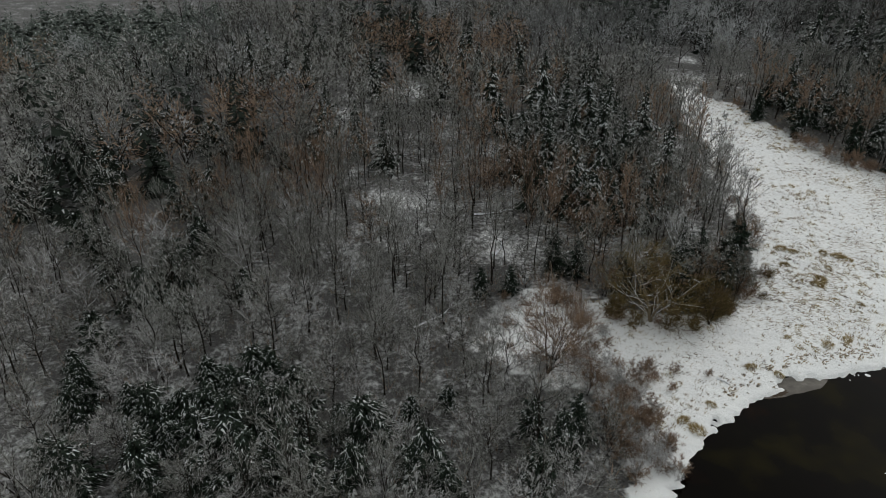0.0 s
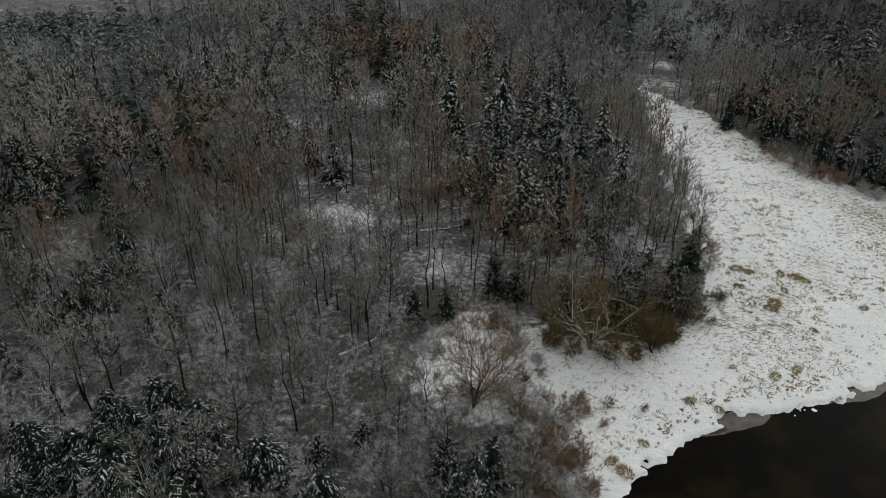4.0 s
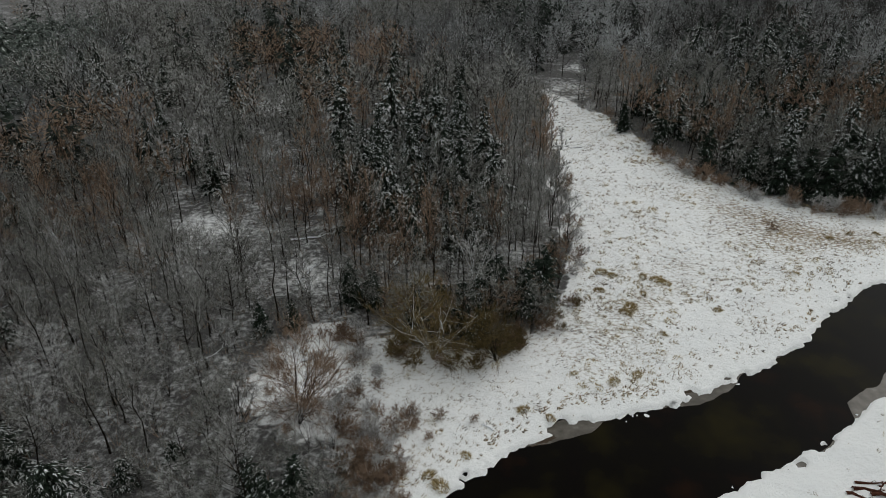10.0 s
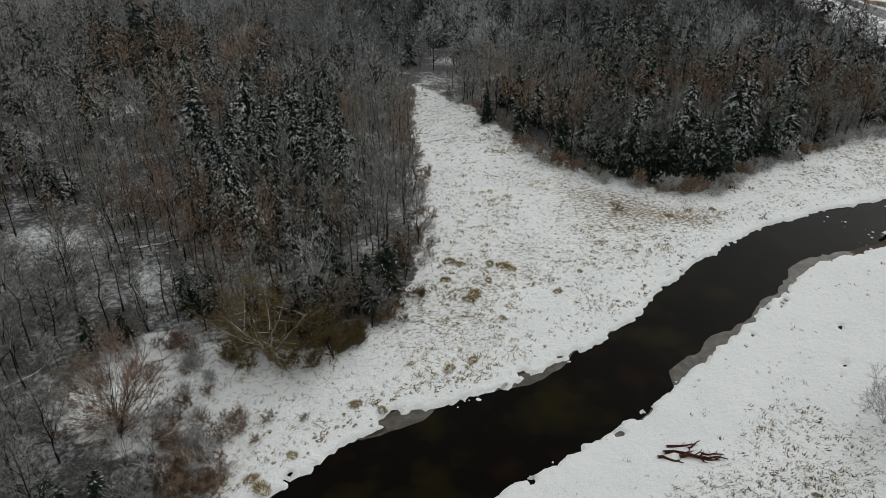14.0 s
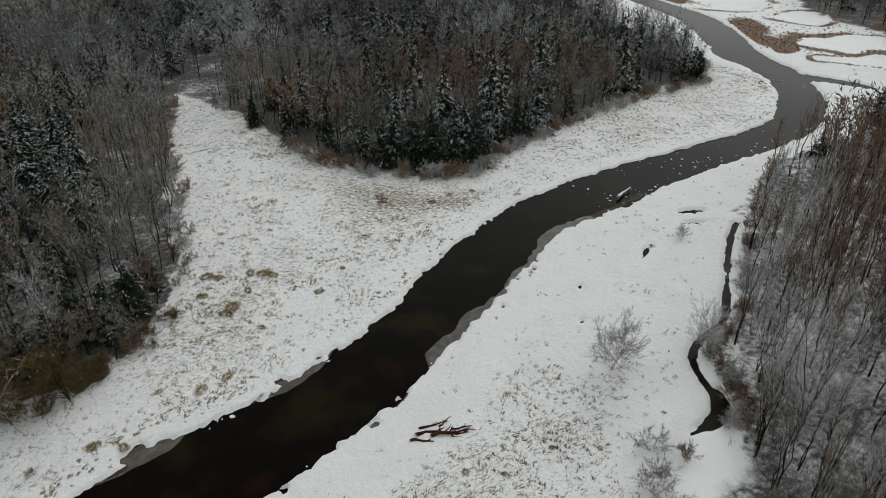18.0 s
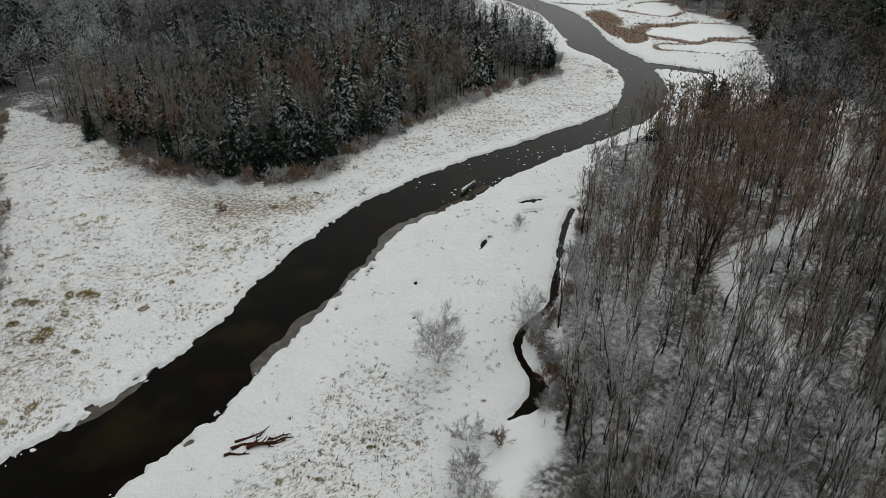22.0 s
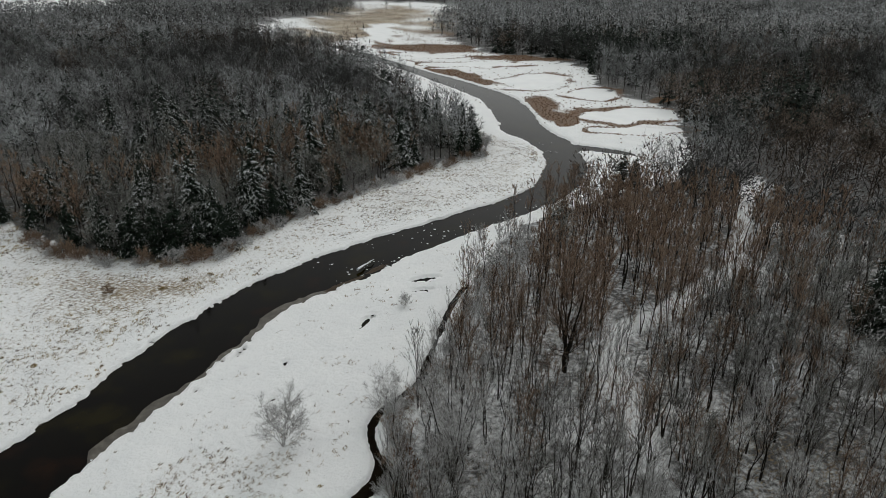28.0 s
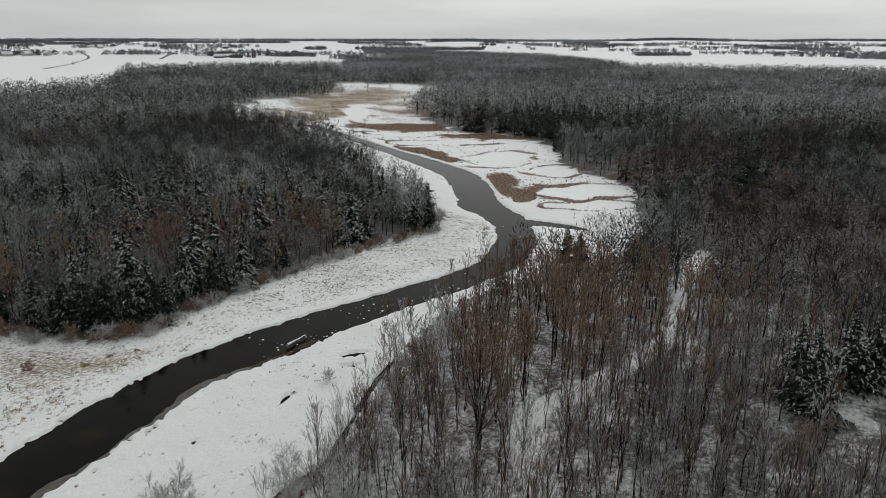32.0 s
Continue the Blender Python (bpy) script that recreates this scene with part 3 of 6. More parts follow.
def shelf_ice(first, last, side, width, seed, more=0.0):
    """A thin sheet of grey ice reaching from the bank over the water, with a wandering edge."""
    line = RIVER[first:last]
    s = np.concatenate([[0], np.cumsum(np.hypot(*np.diff(line[:, :2], axis=0).T))])
    t = np.arange(0, s[-1], 0.35)
    c = np.stack([np.interp(t, s, line[:, k]) for k in range(3)], -1)
    d = np.gradient(c[:, :2], axis=0)
    d /= np.linalg.norm(d, axis=1)[:, None]
    n = np.stack([-d[:, 1], d[:, 0]], -1) * side
    ends = np.clip(np.minimum(t, s[-1] - t) / 2.5, 0, 1)
    w = ends * width * np.clip(fbm(t * 0.13, t * 0 + seed, seed, 2) * 1.9 - 0.35 + more + (vnoise(t * 1.1, t * 0, seed) - 0.5) * 0.25, 0.0, 1.2)
    outer, inner = c[:, :2] + n * (c[:, 2:3] + 1.3), c[:, :2] + n * (c[:, 2:3] - w[:, None] + 0.4)
    V = np.vstack([np.c_[outer, np.full(len(t), -0.27)], np.c_[inner, np.full(len(t), -0.27)],
                   np.c_[inner - n * 0.05, np.full(len(t), -0.31)]])
    k, m = np.arange(len(t) - 1), len(t)
    F = np.vstack([np.stack([k, k + 1, k + 1 + m, k + m], -1), np.stack([k + m, k + 1 + m, k + 1 + 2 * m, k + 2 * m], -1)])
    tagged(new("shelf_ice", tri_mesh("shelf_ice", V, F, ICE)), "thin grey shelf ice along the river bank", "ice", "shelf ice along the river")


shelf_ice(43, 68, -1, 2.2, 5, 0.4)
shelf_ice(35, 43, 1, 1.6, 9)
shelf_ice(28, 34, 1, 1.4, 3)
shelf_ice(44, 48, 1, 1.2, 7)
shelf_ice(37, 48, -1, 0.7, 4)
shelf_ice(101, 115, 1, 1.4, 12)


def gravel_bar(x, y, a, b, turn, seed):
    """A low bar of wet brown gravel, just clear of the water."""
    k = np.linspace(0, 2 * np.pi, 40, endpoint=False)
    V, F = [], []
    for i, f in enumerate((1.0, 0.72, 0.4, 0.05)):
        r = f * (0.7 + 0.6 * vnoise(k * 2.2, k * 0 + seed, seed))
        V.append(np.c_[np.cos(k) * a * r, np.sin(k) * b * r, np.full(40, -0.36 + 0.13 * (1 - f * f)) + (vnoise(k * 5, k * 0 + i, seed) - 0.5) * 0.04])
    for i in range(3):
        for j in range(40):
            n = (j + 1) % 40
            F.append((i * 40 + j, i * 40 + n, i * 40 + 40 + n, i * 40 + 40 + j))
    ob = new("gravel_bar", tri_mesh("gravel_bar", np.vstack(V), np.array(F), GRAVEL, smooth=True))
    ob.matrix_basis = pose(x, y, 0, 0, 0, math.degrees(turn))
    tagged(ob, "low bar of wet brown gravel in the shallow river", "gravel bar", "gravel bars in the river")


gravel_bar(118.5, 73.6, 5.5, 1.5, 0.1, 3)
gravel_bar(126.5, 75.4, 3.2, 0.9, 0.15, 6)
gravel_bar(60, 60.4, 3.4, 0.8, 0.25, 9)
gravel_bar(41.5, 55.0, 2.0, 0.7, 0.4, 4)
gravel_bar(108, 71.8, 2.2, 0.6, 0.2, 5)


# ---- trees ----
def hardwood(rng, h, r, base, limbs, twigs, lift=(0.7, 1.15), stems=1, thick=0.02, size=1.0, sides=4, bend=2, flare=0.75, whole=True, up=0.15, fork_w=0.75, limb_w=0.5, forks=14, slim=False, lean_out=(0.25, 0.6)):
    """A bare deciduous tree: stem with limbs, and a crown of fine twigs. Returns (stem, crown)."""
    wood_, fine_, P, D, L, W = [], [], [], [], [], []
    for k in range(stems):
        a0 = rng.uniform(0, 6.28)
        lean = rng.uniform(0.02, 0.07) * h if stems == 1 else rng.uniform(*lean_out) * r
        hh = h * (1 if k == 0 else rng.uniform(0.7, 1.0))
        u = np.linspace(0, 1, 6)
        path = np.stack([np.cos(a0) * lean * u**1.3 + np.r_[0, rng.normal(0, 0.014 * h, 5)] , np.sin(a0) * lean * u**1.3 + np.r_[0, rng.normal(0, 0.014 * h, 5)], hh * u * 0.94], -1)
        path[0, 2] = -0.25
        rad = (0.006 * h + thick) / math.sqrt(stems) * (1 - 0.86 * u**0.9)
        rad[0] *= 1.35
        wood_.append(tube(path, rad, sides if stems == 1 else 4))
        m = max(3, limbs // stems)
        for i in range(m):
            f = base + (0.97 - base) * ((i + rng.uniform(0, 0.9)) / m)
            o = np.array([np.interp(f, u, path[:, c]) for c in range(3)])
            az = a0 + i * 2.4 + rng.normal(0, 0.5)
            el = rng.uniform(*lift) * (0.75 + 0.45 * f)
            rr = r * (1.05 - 0.55 * (f - base) / (1 - base)) * rng.uniform(0.65, 1.1)
            d = np.array([math.cos(az) * math.cos(el), math.sin(az) * math.cos(el), math.sin(el)])
            ln = rr / max(0.35, math.cos(el)) * 0.85
            mid = o + d * ln * 0.5 + rng.normal(0, 0.06 * ln, 3)
            end = mid + (d + [0, 0, 0.35]) * ln * 0.45 + rng.normal(0, 0.07 * ln, 3)
            end[2] = min(end[2], hh * 1.03)
            rb = np.interp(f, u, rad) * limb_w + 0.01
            (fine_ if slim else wood_).append(tube([o, mid, end], [rb, rb * 0.6, 0.012], 3) if bend == 2 else slivers(np.array([o]), np.array([end - o]), np.array([ln]), np.array([rb * 2.4]), rng))
            n = max(4, twigs // (m * stems))
            k = max(3, n // forks)
            t = rng.uniform(0.15, 1.0, k)
            p = np.where(t[:, None] < 0.5, o + (mid - o) * t[:, None] * 2, mid + (end - mid) * (t[:, None] * 2 - 1))
            out = np.cross(d, rng.normal(size=(k, 3)))
            fork = d * 0.9 + out * flare + [0, 0, 0.3]
            fork /= np.linalg.norm(fork, axis=1)[:, None]
            reach_ = ln * rng.uniform(0.35, 0.7, k) * (1.2 - 0.6 * t)
            fine_.append(slivers(p, fork, reach_, fork_w * rng.uniform(0.03, 0.05, k), rng))
            w = rng.integers(0, k, n)
            f = rng.uniform(0.1, 1.0, n)
            P.append(p[w] + fork[w] * (reach_[w] * f)[:, None])
            D.append(fork[w] + rng.normal(0, 0.42, (n, 3)) * (0.5 + flare) + [0, 0, up])
            L.append((0.25 + reach_[w] * rng.uniform(0.15, 0.4, n)) * (1.15 - 0.4 * f))
            W.append(size * rng.uniform(0.015, 0.033, n))
    fine_.append(slivers(np.vstack(P), np.vstack(D), np.concatenate(L), np.concatenate(W), rng))
    return join(wood_) if whole else wood_, join(fine_)


def thicket(rng, h, r, stems, twigs, size=1.0, fine=1.0):
    """A multi-stemmed bush: splayed stems, forks and a rounded haze of fine twigs."""
    az, out = rng.uniform(0, 6.28, stems), r * np.sqrt(rng.uniform(0.02, 1, stems))
    dome = h * np.sqrt(np.clip(1.02 - 0.8 * (out / r) ** 2, 0.2, 1)) * rng.uniform(0.5, 0.8, stems)
    D = np.stack([np.cos(az) * out * 0.75, np.sin(az) * out * 0.75, dome], -1)
    P = np.stack([np.cos(az) * out * 0.12, np.sin(az) * out * 0.12, np.full(stems, -0.05)], -1)
    rods = slivers(P, D, np.linalg.norm(D, axis=1), size * rng.uniform(0.03, 0.055, stems), rng)
    m = stems * 3
    k, t = rng.integers(0, stems, m), rng.uniform(0.25, 0.95, m)[:, None]
    unit = D[k] / np.linalg.norm(D[k], axis=1)[:, None]
    fork = unit * 0.6 + rng.normal(0, 0.55, (m, 3)) + [0, 0, 0.25]
    fork /= np.linalg.norm(fork, axis=1)[:, None]
    root, ln = P[k] + D[k] * t, h * rng.uniform(0.16, 0.36, m)
    forks = slivers(root, fork, ln, size * rng.uniform(0.02, 0.032, m), rng)
    w, f = rng.integers(0, m, twigs), rng.uniform(0.2, 1.0, twigs)
    p = root[w] + fork[w] * (ln[w] * f)[:, None]
    d = fork[w] * 0.7 + rng.normal(0, 0.6, (twigs, 3)) + [0, 0, 0.2]
    p[:, 2] = np.maximum(p[:, 2], 0.1 * h)
    side = slivers(p, d, h * rng.uniform(0.08, 0.2, twigs), size * fine * rng.uniform(0.012, 0.026, twigs), rng)
    return rods, join([forks, side])


def conifer(rng, h, r, whorls=18, spread=9, snowy=0.6, droop=0.35, blunt=0.85, size=1.0):
    """An evergreen: stem, boughs feathered with sprays of needles, and snow lying on the sprays. Returns (stem, needles, snow)."""
    stem = tube([(0, 0, -0.2), (rng.normal(0, 0.06), rng.normal(0, 0.06), h * 0.5), (0, 0, h * 0.97)], [0.012 * h + 0.04, 0.008 * h + 0.02, 0.02], 5)
    V, S = [], []
    lean = rng.uniform(0, 6.28)
    for i in range(whorls):
        u = 0.05 + 0.93 * (i / (whorls - 1)) ** 0.95
        swell = rng.uniform(0.6, 1.25)
        for k in range(max(4, int(spread * (1 - 0.45 * u)))):
            az = rng.uniform(0, 6.283)
            L = r * (1.02 - u) ** blunt * rng.uniform(0.55, 1.15) * swell * (1 + 0.18 * math.cos(az - lean)) + 0.22
            out, across = np.array([math.cos(az), math.sin(az), 0.0]), np.array([-math.sin(az), math.cos(az), 0.0])
            o = np.array([0, 0, h * u + rng.normal(0, 0.02 * h)])
            sag, m = droop * rng.uniform(0.5, 1.5), int((5 + 3.2 * L) / size)
            f = np.linspace(0.18, 1.0, m) + rng.uniform(-0.06, 0.06, m)
            at = o + out * (f * L)[:, None] + np.array([0, 0, 1.0]) * (L * (0.12 * f - sag * f * f))[:, None]
            side = np.where(np.arange(m) % 2 == 0, 1.0, -1.0) * rng.uniform(0.25, 1.1, m)
            d = out * 0.75 + across * side[:, None] + np.c_[np.zeros((m, 2)), -rng.uniform(0.1, 0.75, m) - sag * f]
            ln = (0.16 + 0.34 * L * (1.15 - 0.75 * f)) * rng.uniform(0.7, 1.25, m)
            d = d / np.linalg.norm(d, axis=1)[:, None] * ln[:, None]
            e = np.cross(d, [0.0, 0.0, 1.0]) * (0.3 * size)
            V.append(np.stack([at - e, at + e, at + d], 1))
            V.append(np.stack([at * [0.6, 0.6, 1] - e - [0, 0, 0.1], at * [0.75, 0.75, 1] + e - [0, 0, 0.35], at * [0.75, 0.75, 1] + d * 0.5 - [0, 0, 0.35]], 1))
            lie = np.nonzero((rng.uniform(size=m) < snowy * rng.uniform(0.4, 1.3)) & (f > 0.3))[0]
            if len(lie):
                g = rng.uniform(0.45, 0.95, len(lie))[:, None]
                a = at[lie] + d[lie] * rng.uniform(0.0, 0.25, len(lie))[:, None] + [0, 0, 0.05]
                S.append(np.stack([a - e[lie] * g, a + e[lie] * g, a + d[lie] * g], 1))
    V, S = np.concatenate(V).reshape(-1, 3), np.concatenate(S).reshape(-1, 3)
    return stem, (V, np.arange(len(V)).reshape(-1, 3)), (S, np.arange(len(S)).reshape(-1, 3))


def spun(x, y, z, turn, size, tilt=0.0):
    return pose(x, y, z, tilt, 0, turn) @ Matrix.Diagonal((size, size, size, 1))


def scatter(poly, step, rng, box=None, jitter=0.46):
    xs, ys = [p[0] for p in poly], [p[1] for p in poly]
    x0, y0, x1, y1 = box or (min(xs), min(ys), max(xs), max(ys))
    X, Y = (a.ravel() for a in np.meshgrid(np.arange(x0, x1, step), np.arange(y0, y1, step)))
    X, Y = X + rng.uniform(-jitter, jitter, X.shape) * step, Y + rng.uniform(-jitter, jitter, Y.shape) * step
    keep = inside(X, Y, poly)
    return X[keep], Y[keep]


def open_floor(x, y):
    """True where no tree stands: trails, glades and clearings."""
    clear = line_distance(x, y, TRAIL) < 0
    for cx, cy, r in GLADES:
        clear |= np.hypot(x - cx, y - cy) < r * (0.5 + vnoise(x * 0.25, y * 0.25, 50))
    return clear


def strewn(name, label, category, stock, X, Y, pick, size, turn, mats):
    """One object of kind stuff out of many copies of the (V, F, slot) pieces in stock."""
    V, F, I, n = [], [], [], 0
    Z = ground_at(X, Y) * 0.9
    for v in range(len(stock)):
        who = np.nonzero(pick == v)[0]
        if not len(who):
            continue
        c, s, g = np.cos(turn[who])[:, None], np.sin(turn[who])[:, None], size[who][:, None]
        for pv, pf, slot in stock[v]:
            x = (pv[None, :, 0] * c - pv[None, :, 1] * s) * g + X[who][:, None]
            y = (pv[None, :, 0] * s + pv[None, :, 1] * c) * g + Y[who][:, None]
            z = pv[None, :, 2] * g + Z[who][:, None]
            V.append(np.stack([x, y, z], -1).reshape(-1, 3).astype(np.float32))
            F.append((pf[None] + (np.arange(len(who)) * len(pv))[:, None, None] + n).reshape(-1, 3))
            I.append(np.full(len(F[-1]), slot))
            n += len(V[-1])
    if not V:
        return None
    return tagged(new(name, tri_mesh(name, np.vstack(V), np.vstack(F), mats, np.concatenate(I))), label, category, kind="stuff")


rng = np.random.default_rng(7)
# Stock of full trees: poles of the wood, broad crowns, and low frosted trees.
def grove(count, full, **more):
    """The same trees twice: for the near stretch, and lighter for further off."""
    near_, off = [], []
    for _ in range(count):
        h_, r_, base, limbs, twigs, lift, stems = (rng.uniform(*v) if isinstance(v, tuple) and len(v) == 2 and k < 3 else v for k, v in enumerate(full))
        near_.append(hardwood(rng, h_, r_, base, limbs, twigs, lift, stems, **more))
        off.append(hardwood(rng, h_, r_, base, max(7, limbs // 2), int(twigs * 0.4), lift, stems, size=2.9, thick=more.get("thick", 0.02), sides=3, bend=1, flare=more.get("flare", 0.75), up=more.get("up", 0.15), limb_w=more.get("limb_w", 0.5), fork_w=1.1, slim=more.get("slim", False)))
    return near_, off


TALL, TALL_OFF = grove(7, ((12.5, 15.5), (2.1, 2.9), (0.32, 0.46), 20, 1300, (0.8, 1.25), 1), flare=0.45, thick=0.045, size=0.95, up=0.35, limb_w=0.45, slim=True)
VASE, VASE_OFF = grove(8, ((11.0, 15.0), (1.7, 2.3), (0.3, 0.45), 28, 1500, (1.02, 1.38), 2), flare=0.34, thick=0.05, size=0.8, up=0.5, limb_w=0.3)
BROAD, BROAD_OFF = grove(7, ((9.0, 12.5), (3.0, 4.2), (0.2, 0.3), 20, 1700, (0.4, 0.95), 1), thick=0.05, size=1.2)
LOW, LOW_OFF = grove(6, ((5.0, 8.0), (2.4, 3.4), (0.14, 0.2), 16, 1500, (0.4, 0.95), 3), size=1.15)
BUSH = [thicket(rng, rng.uniform(2.2, 3.4), rng.uniform(1.5, 2.0), 20, 1500, 0.9, 1.7) for _ in range(5)]
BRUSH = [thicket(rng, rng.uniform(2.2, 3.6), rng.uniform(1.3, 2.0), 6, 92, 1.6) for _ in range(5)]
SHRUB = [hardwood(np.random.default_rng(50 + k), 4.9 + 0.4 * k, 3.0, 0.04, 56, 5600, (0.35, 1.1), 9, size=0.75, thick=0.04, slim=True, limb_w=0.5) for k in range(3)]
SPRUCE = [conifer(rng, h_, r_, wh, sp, sn, dr) for h_, r_, wh, sp, sn, dr in (
    (17, 5.0, 19, 12, 0.75, 0.34), (15, 4.5, 17, 11, 0.62, 0.3), (13, 4.1, 16, 11, 0.5, 0.28), (11.5, 3.8, 14, 11, 0.46, 0.28))]
CEDAR = [conifer(rng, h_, r_, 17, 11, sn, 0.2, 0.5, 0.7) for h_, r_, sn in ((8.5, 2.7, 0.16), (7, 2.2, 0.24), (9.5, 2.7, 0.1))]
SNOWY = [conifer(rng, h_, r_, 14, 12, sn, 0.3, 0.5, 0.62) for h_, r_, sn in ((5.2, 2.5, 0.36), (6.4, 2.7, 0.26), (4.2, 2.0, 0.45))]


def seeds(stock, name, mats, labels):
    """Meshes of a stock, made once."""
    return [[(lab, tri_mesh(name + "_" + lab, *piece, mat)) for lab, piece, mat in zip(labels, item, mats) if piece is not None] for item in stock]


MESH = {
    "tall_brown": seeds(TALL, "tall", (BARK, TWIG_BROWN), ("trunk", "crown")),
    "tall_grey": seeds(TALL, "tall", (BARK, TWIG_GREY), ("trunk", "crown")),
    "broad_grey": seeds(BROAD, "broad", (BARK, TWIG_GREY), ("trunk", "crown")),
    "broad_pale": seeds(BROAD, "broad", (BARK_PALE, TWIG_PALE), ("trunk", "crown")),
    "broad_brown": seeds(BROAD, "broad", (BARK, TWIG_BROWN), ("trunk", "crown")),
    "vase_brown": seeds(VASE, "vase", (BARK, TWIG_BROWN), ("trunk", "crown")),
    "vase_grey": seeds(VASE, "vase", (BARK, TWIG_GREY), ("trunk", "crown")),
    "vase_pale": seeds(VASE, "vase", (BARK, TWIG_PALE), ("trunk", "crown")),
    "low_grey": seeds(LOW, "low", (BARK, TWIG_GREY), ("trunk", "crown")),
    "low_brown": seeds(LOW, "low", (BARK, TWIG_BROWN), ("trunk", "crown")),
    "low_pale": seeds(LOW, "low", (BARK, TWIG_PALE), ("trunk", "crown")),
    "bush_grey": seeds(BUSH, "bush", (TWIG_PALE, TWIG_PALE), ("wood", "crown")),
    "shrub_pale": seeds(SHRUB, "shrub", (TWIG_PALE, TWIG_PALE), ("wood", "crown")),
    "bush_brown": seeds(BUSH, "bush", (TWIG_BROWN, TWIG_BROWN), ("wood", "crown")),
    "bush_olive": seeds(BUSH, "bush", (TWIG_OLIVE, TWIG_OLIVE), ("wood", "crown")),
    "spruce": seeds(SPRUCE, "spruce", (BARK, NEEDLE, THIN), ("trunk", "foliage", "snow")),
    "cedar": seeds(CEDAR, "cedar", (BARK, NEEDLE, THIN), ("trunk", "foliage", "snow")),
    "snowy": seeds(SNOWY, "snowy", (BARK, NEEDLE, THIN), ("trunk", "foliage", "snow")),
}
ORIGINAL, STANDING = {}, []


def plant(kind, v, name, label, category, group, x, y, turn, size, tilt=0.0):
    """A tree or bush of its own: an empty at its foot that holds stem and crown; repeats share their meshes."""
    z = float(ground_at(np.array(x), np.array(y))) * 0.9
    m = spun(x, y, z, turn, size, tilt)
    if kind in ("spruce", "cedar", "snowy"):
        STANDING.append((x, y, 2.9 * size if kind == "spruce" else 1.9))
    first = ORIGINAL.get((kind, v, name))
    if first:
        return tagged(copy_thing(first, spun(x, y, z, turn, size / first.scale.x, tilt)), label, category, group)
    root = thing(name, label, category, group)
    root.matrix_basis = m
    for lab, mesh in MESH[kind][v % len(MESH[kind])]:
        tagged(part(lab, mesh, root), kind="stuff" if lab == "snow" else "")
    ORIGINAL[kind, v, name] = root
    return root


def sketch(rng, h, r, base, n, wide, long):
    """A bare tree seen from far off: stem, a few limbs, and a rounded crown of many boughs."""
    az, z = rng.uniform(0, 6.28, n), 1 - 2 * rng.uniform(0, 0.95, n)
    body, q = h * (1 - base) / 2, rng.uniform(0.25, 1.0, n) ** 0.5
    ring = np.sqrt(1 - z * z)
    N = np.stack([np.cos(az) * ring, np.sin(az) * ring, z], -1)
    lump = (0.8 + 0.4 * vnoise(az * 1.4, z * 2 + h, 5))[:, None]
    P = N * q[:, None] * lump * [r, r, body] + [0, 0, h - body]
    D = N * [1.0, 1.0, 0.7] + [0, 0, 0.55] + rng.normal(0, 0.4, (n, 3))
    boughs = slivers(P - D * 0.3 * long, D, long * rng.uniform(0.6, 1.4, n), wide * rng.uniform(0.6, 1.4, n), rng)
    m = 5 if n > 40 else 1
    a = rng.uniform(0, 6.28, m)
    limbs = slivers(np.c_[np.zeros((m, 2)), h * rng.uniform(base, 0.55, m)], np.c_[np.cos(a) * 0.7, np.sin(a) * 0.7, np.ones(m)], np.full(m, h * 0.42), np.full(m, 0.12 + 0.3 * wide), rng)
    stem = slivers(np.array([[0, 0, -0.3], [0, 0, -0.3]]), np.array([[0.02, 0, 1], [0, 0.02, 1]]), np.array([h * 0.7, h * 0.7]), np.array([0.2 + 0.15 * wide] * 2), rng)
    return [(*stem, 0), (*limbs, 0), (*boughs, 1)]


def fir_sketch(rng, h, r, n, wide, snowy=0.25):
    """An evergreen seen from far off: a ragged cone of drooping sprays, some of them under snow."""
    u, az = rng.uniform(0, 1, n) ** 1.25, rng.uniform(0, 6.28, n)
    rr = r * (1.03 - u) ** 0.8 * rng.uniform(0.65, 1.15, n) + 0.15
    out = np.stack([np.cos(az), np.sin(az), np.zeros(n)], -1)
    P = out * (rr * 0.15)[:, None] + np.c_[np.zeros((n, 2)), h * (0.07 + 0.9 * u)]
    D = out * rr[:, None] - np.c_[np.zeros((n, 2)), rr * rng.uniform(0.2, 0.6, n)]
    s = np.stack([-np.sin(az), np.cos(az), rng.normal(0, 0.25, n)], -1) * (wide * rr)[:, None]
    V = np.stack([P - s * 0.3, P + D * 0.75 + s, P + D, P + D * 0.75 - s], 1)
    quad = np.array([[0, 1, 2], [0, 2, 3]])
    top = np.nonzero(rng.uniform(size=n) < snowy)[0]
    pack = [(V.reshape(-1, 3), (quad[None] + 4 * np.arange(n)[:, None, None]).reshape(-1, 3), 1)]
    if len(top):
        c, e, g = P[top] + D[top] * 0.5 + [0, 0, 0.12], s[top] * 0.26, D[top] * 0.36
        pack.append((np.stack([c - e, c + e, c + g], 1).reshape(-1, 3), np.arange(3 * len(top)).reshape(-1, 3), 2))
    cap = slivers(np.array([[0, 0, h * 0.9], [0, 0, h * 0.9]]), np.array([[0.03, 0, 1], [0, 0.03, 1]]), np.array([h * 0.12] * 2), np.array([0.5 * wide + 0.2] * 2), rng)
    stem = slivers(np.array([[0, 0, -0.3]]), np.array([[0.02, 0, 1]]), np.array([h * 0.5]), np.array([0.4]), rng)
    return [(*stem, 0), (*cap, 1)] + pack


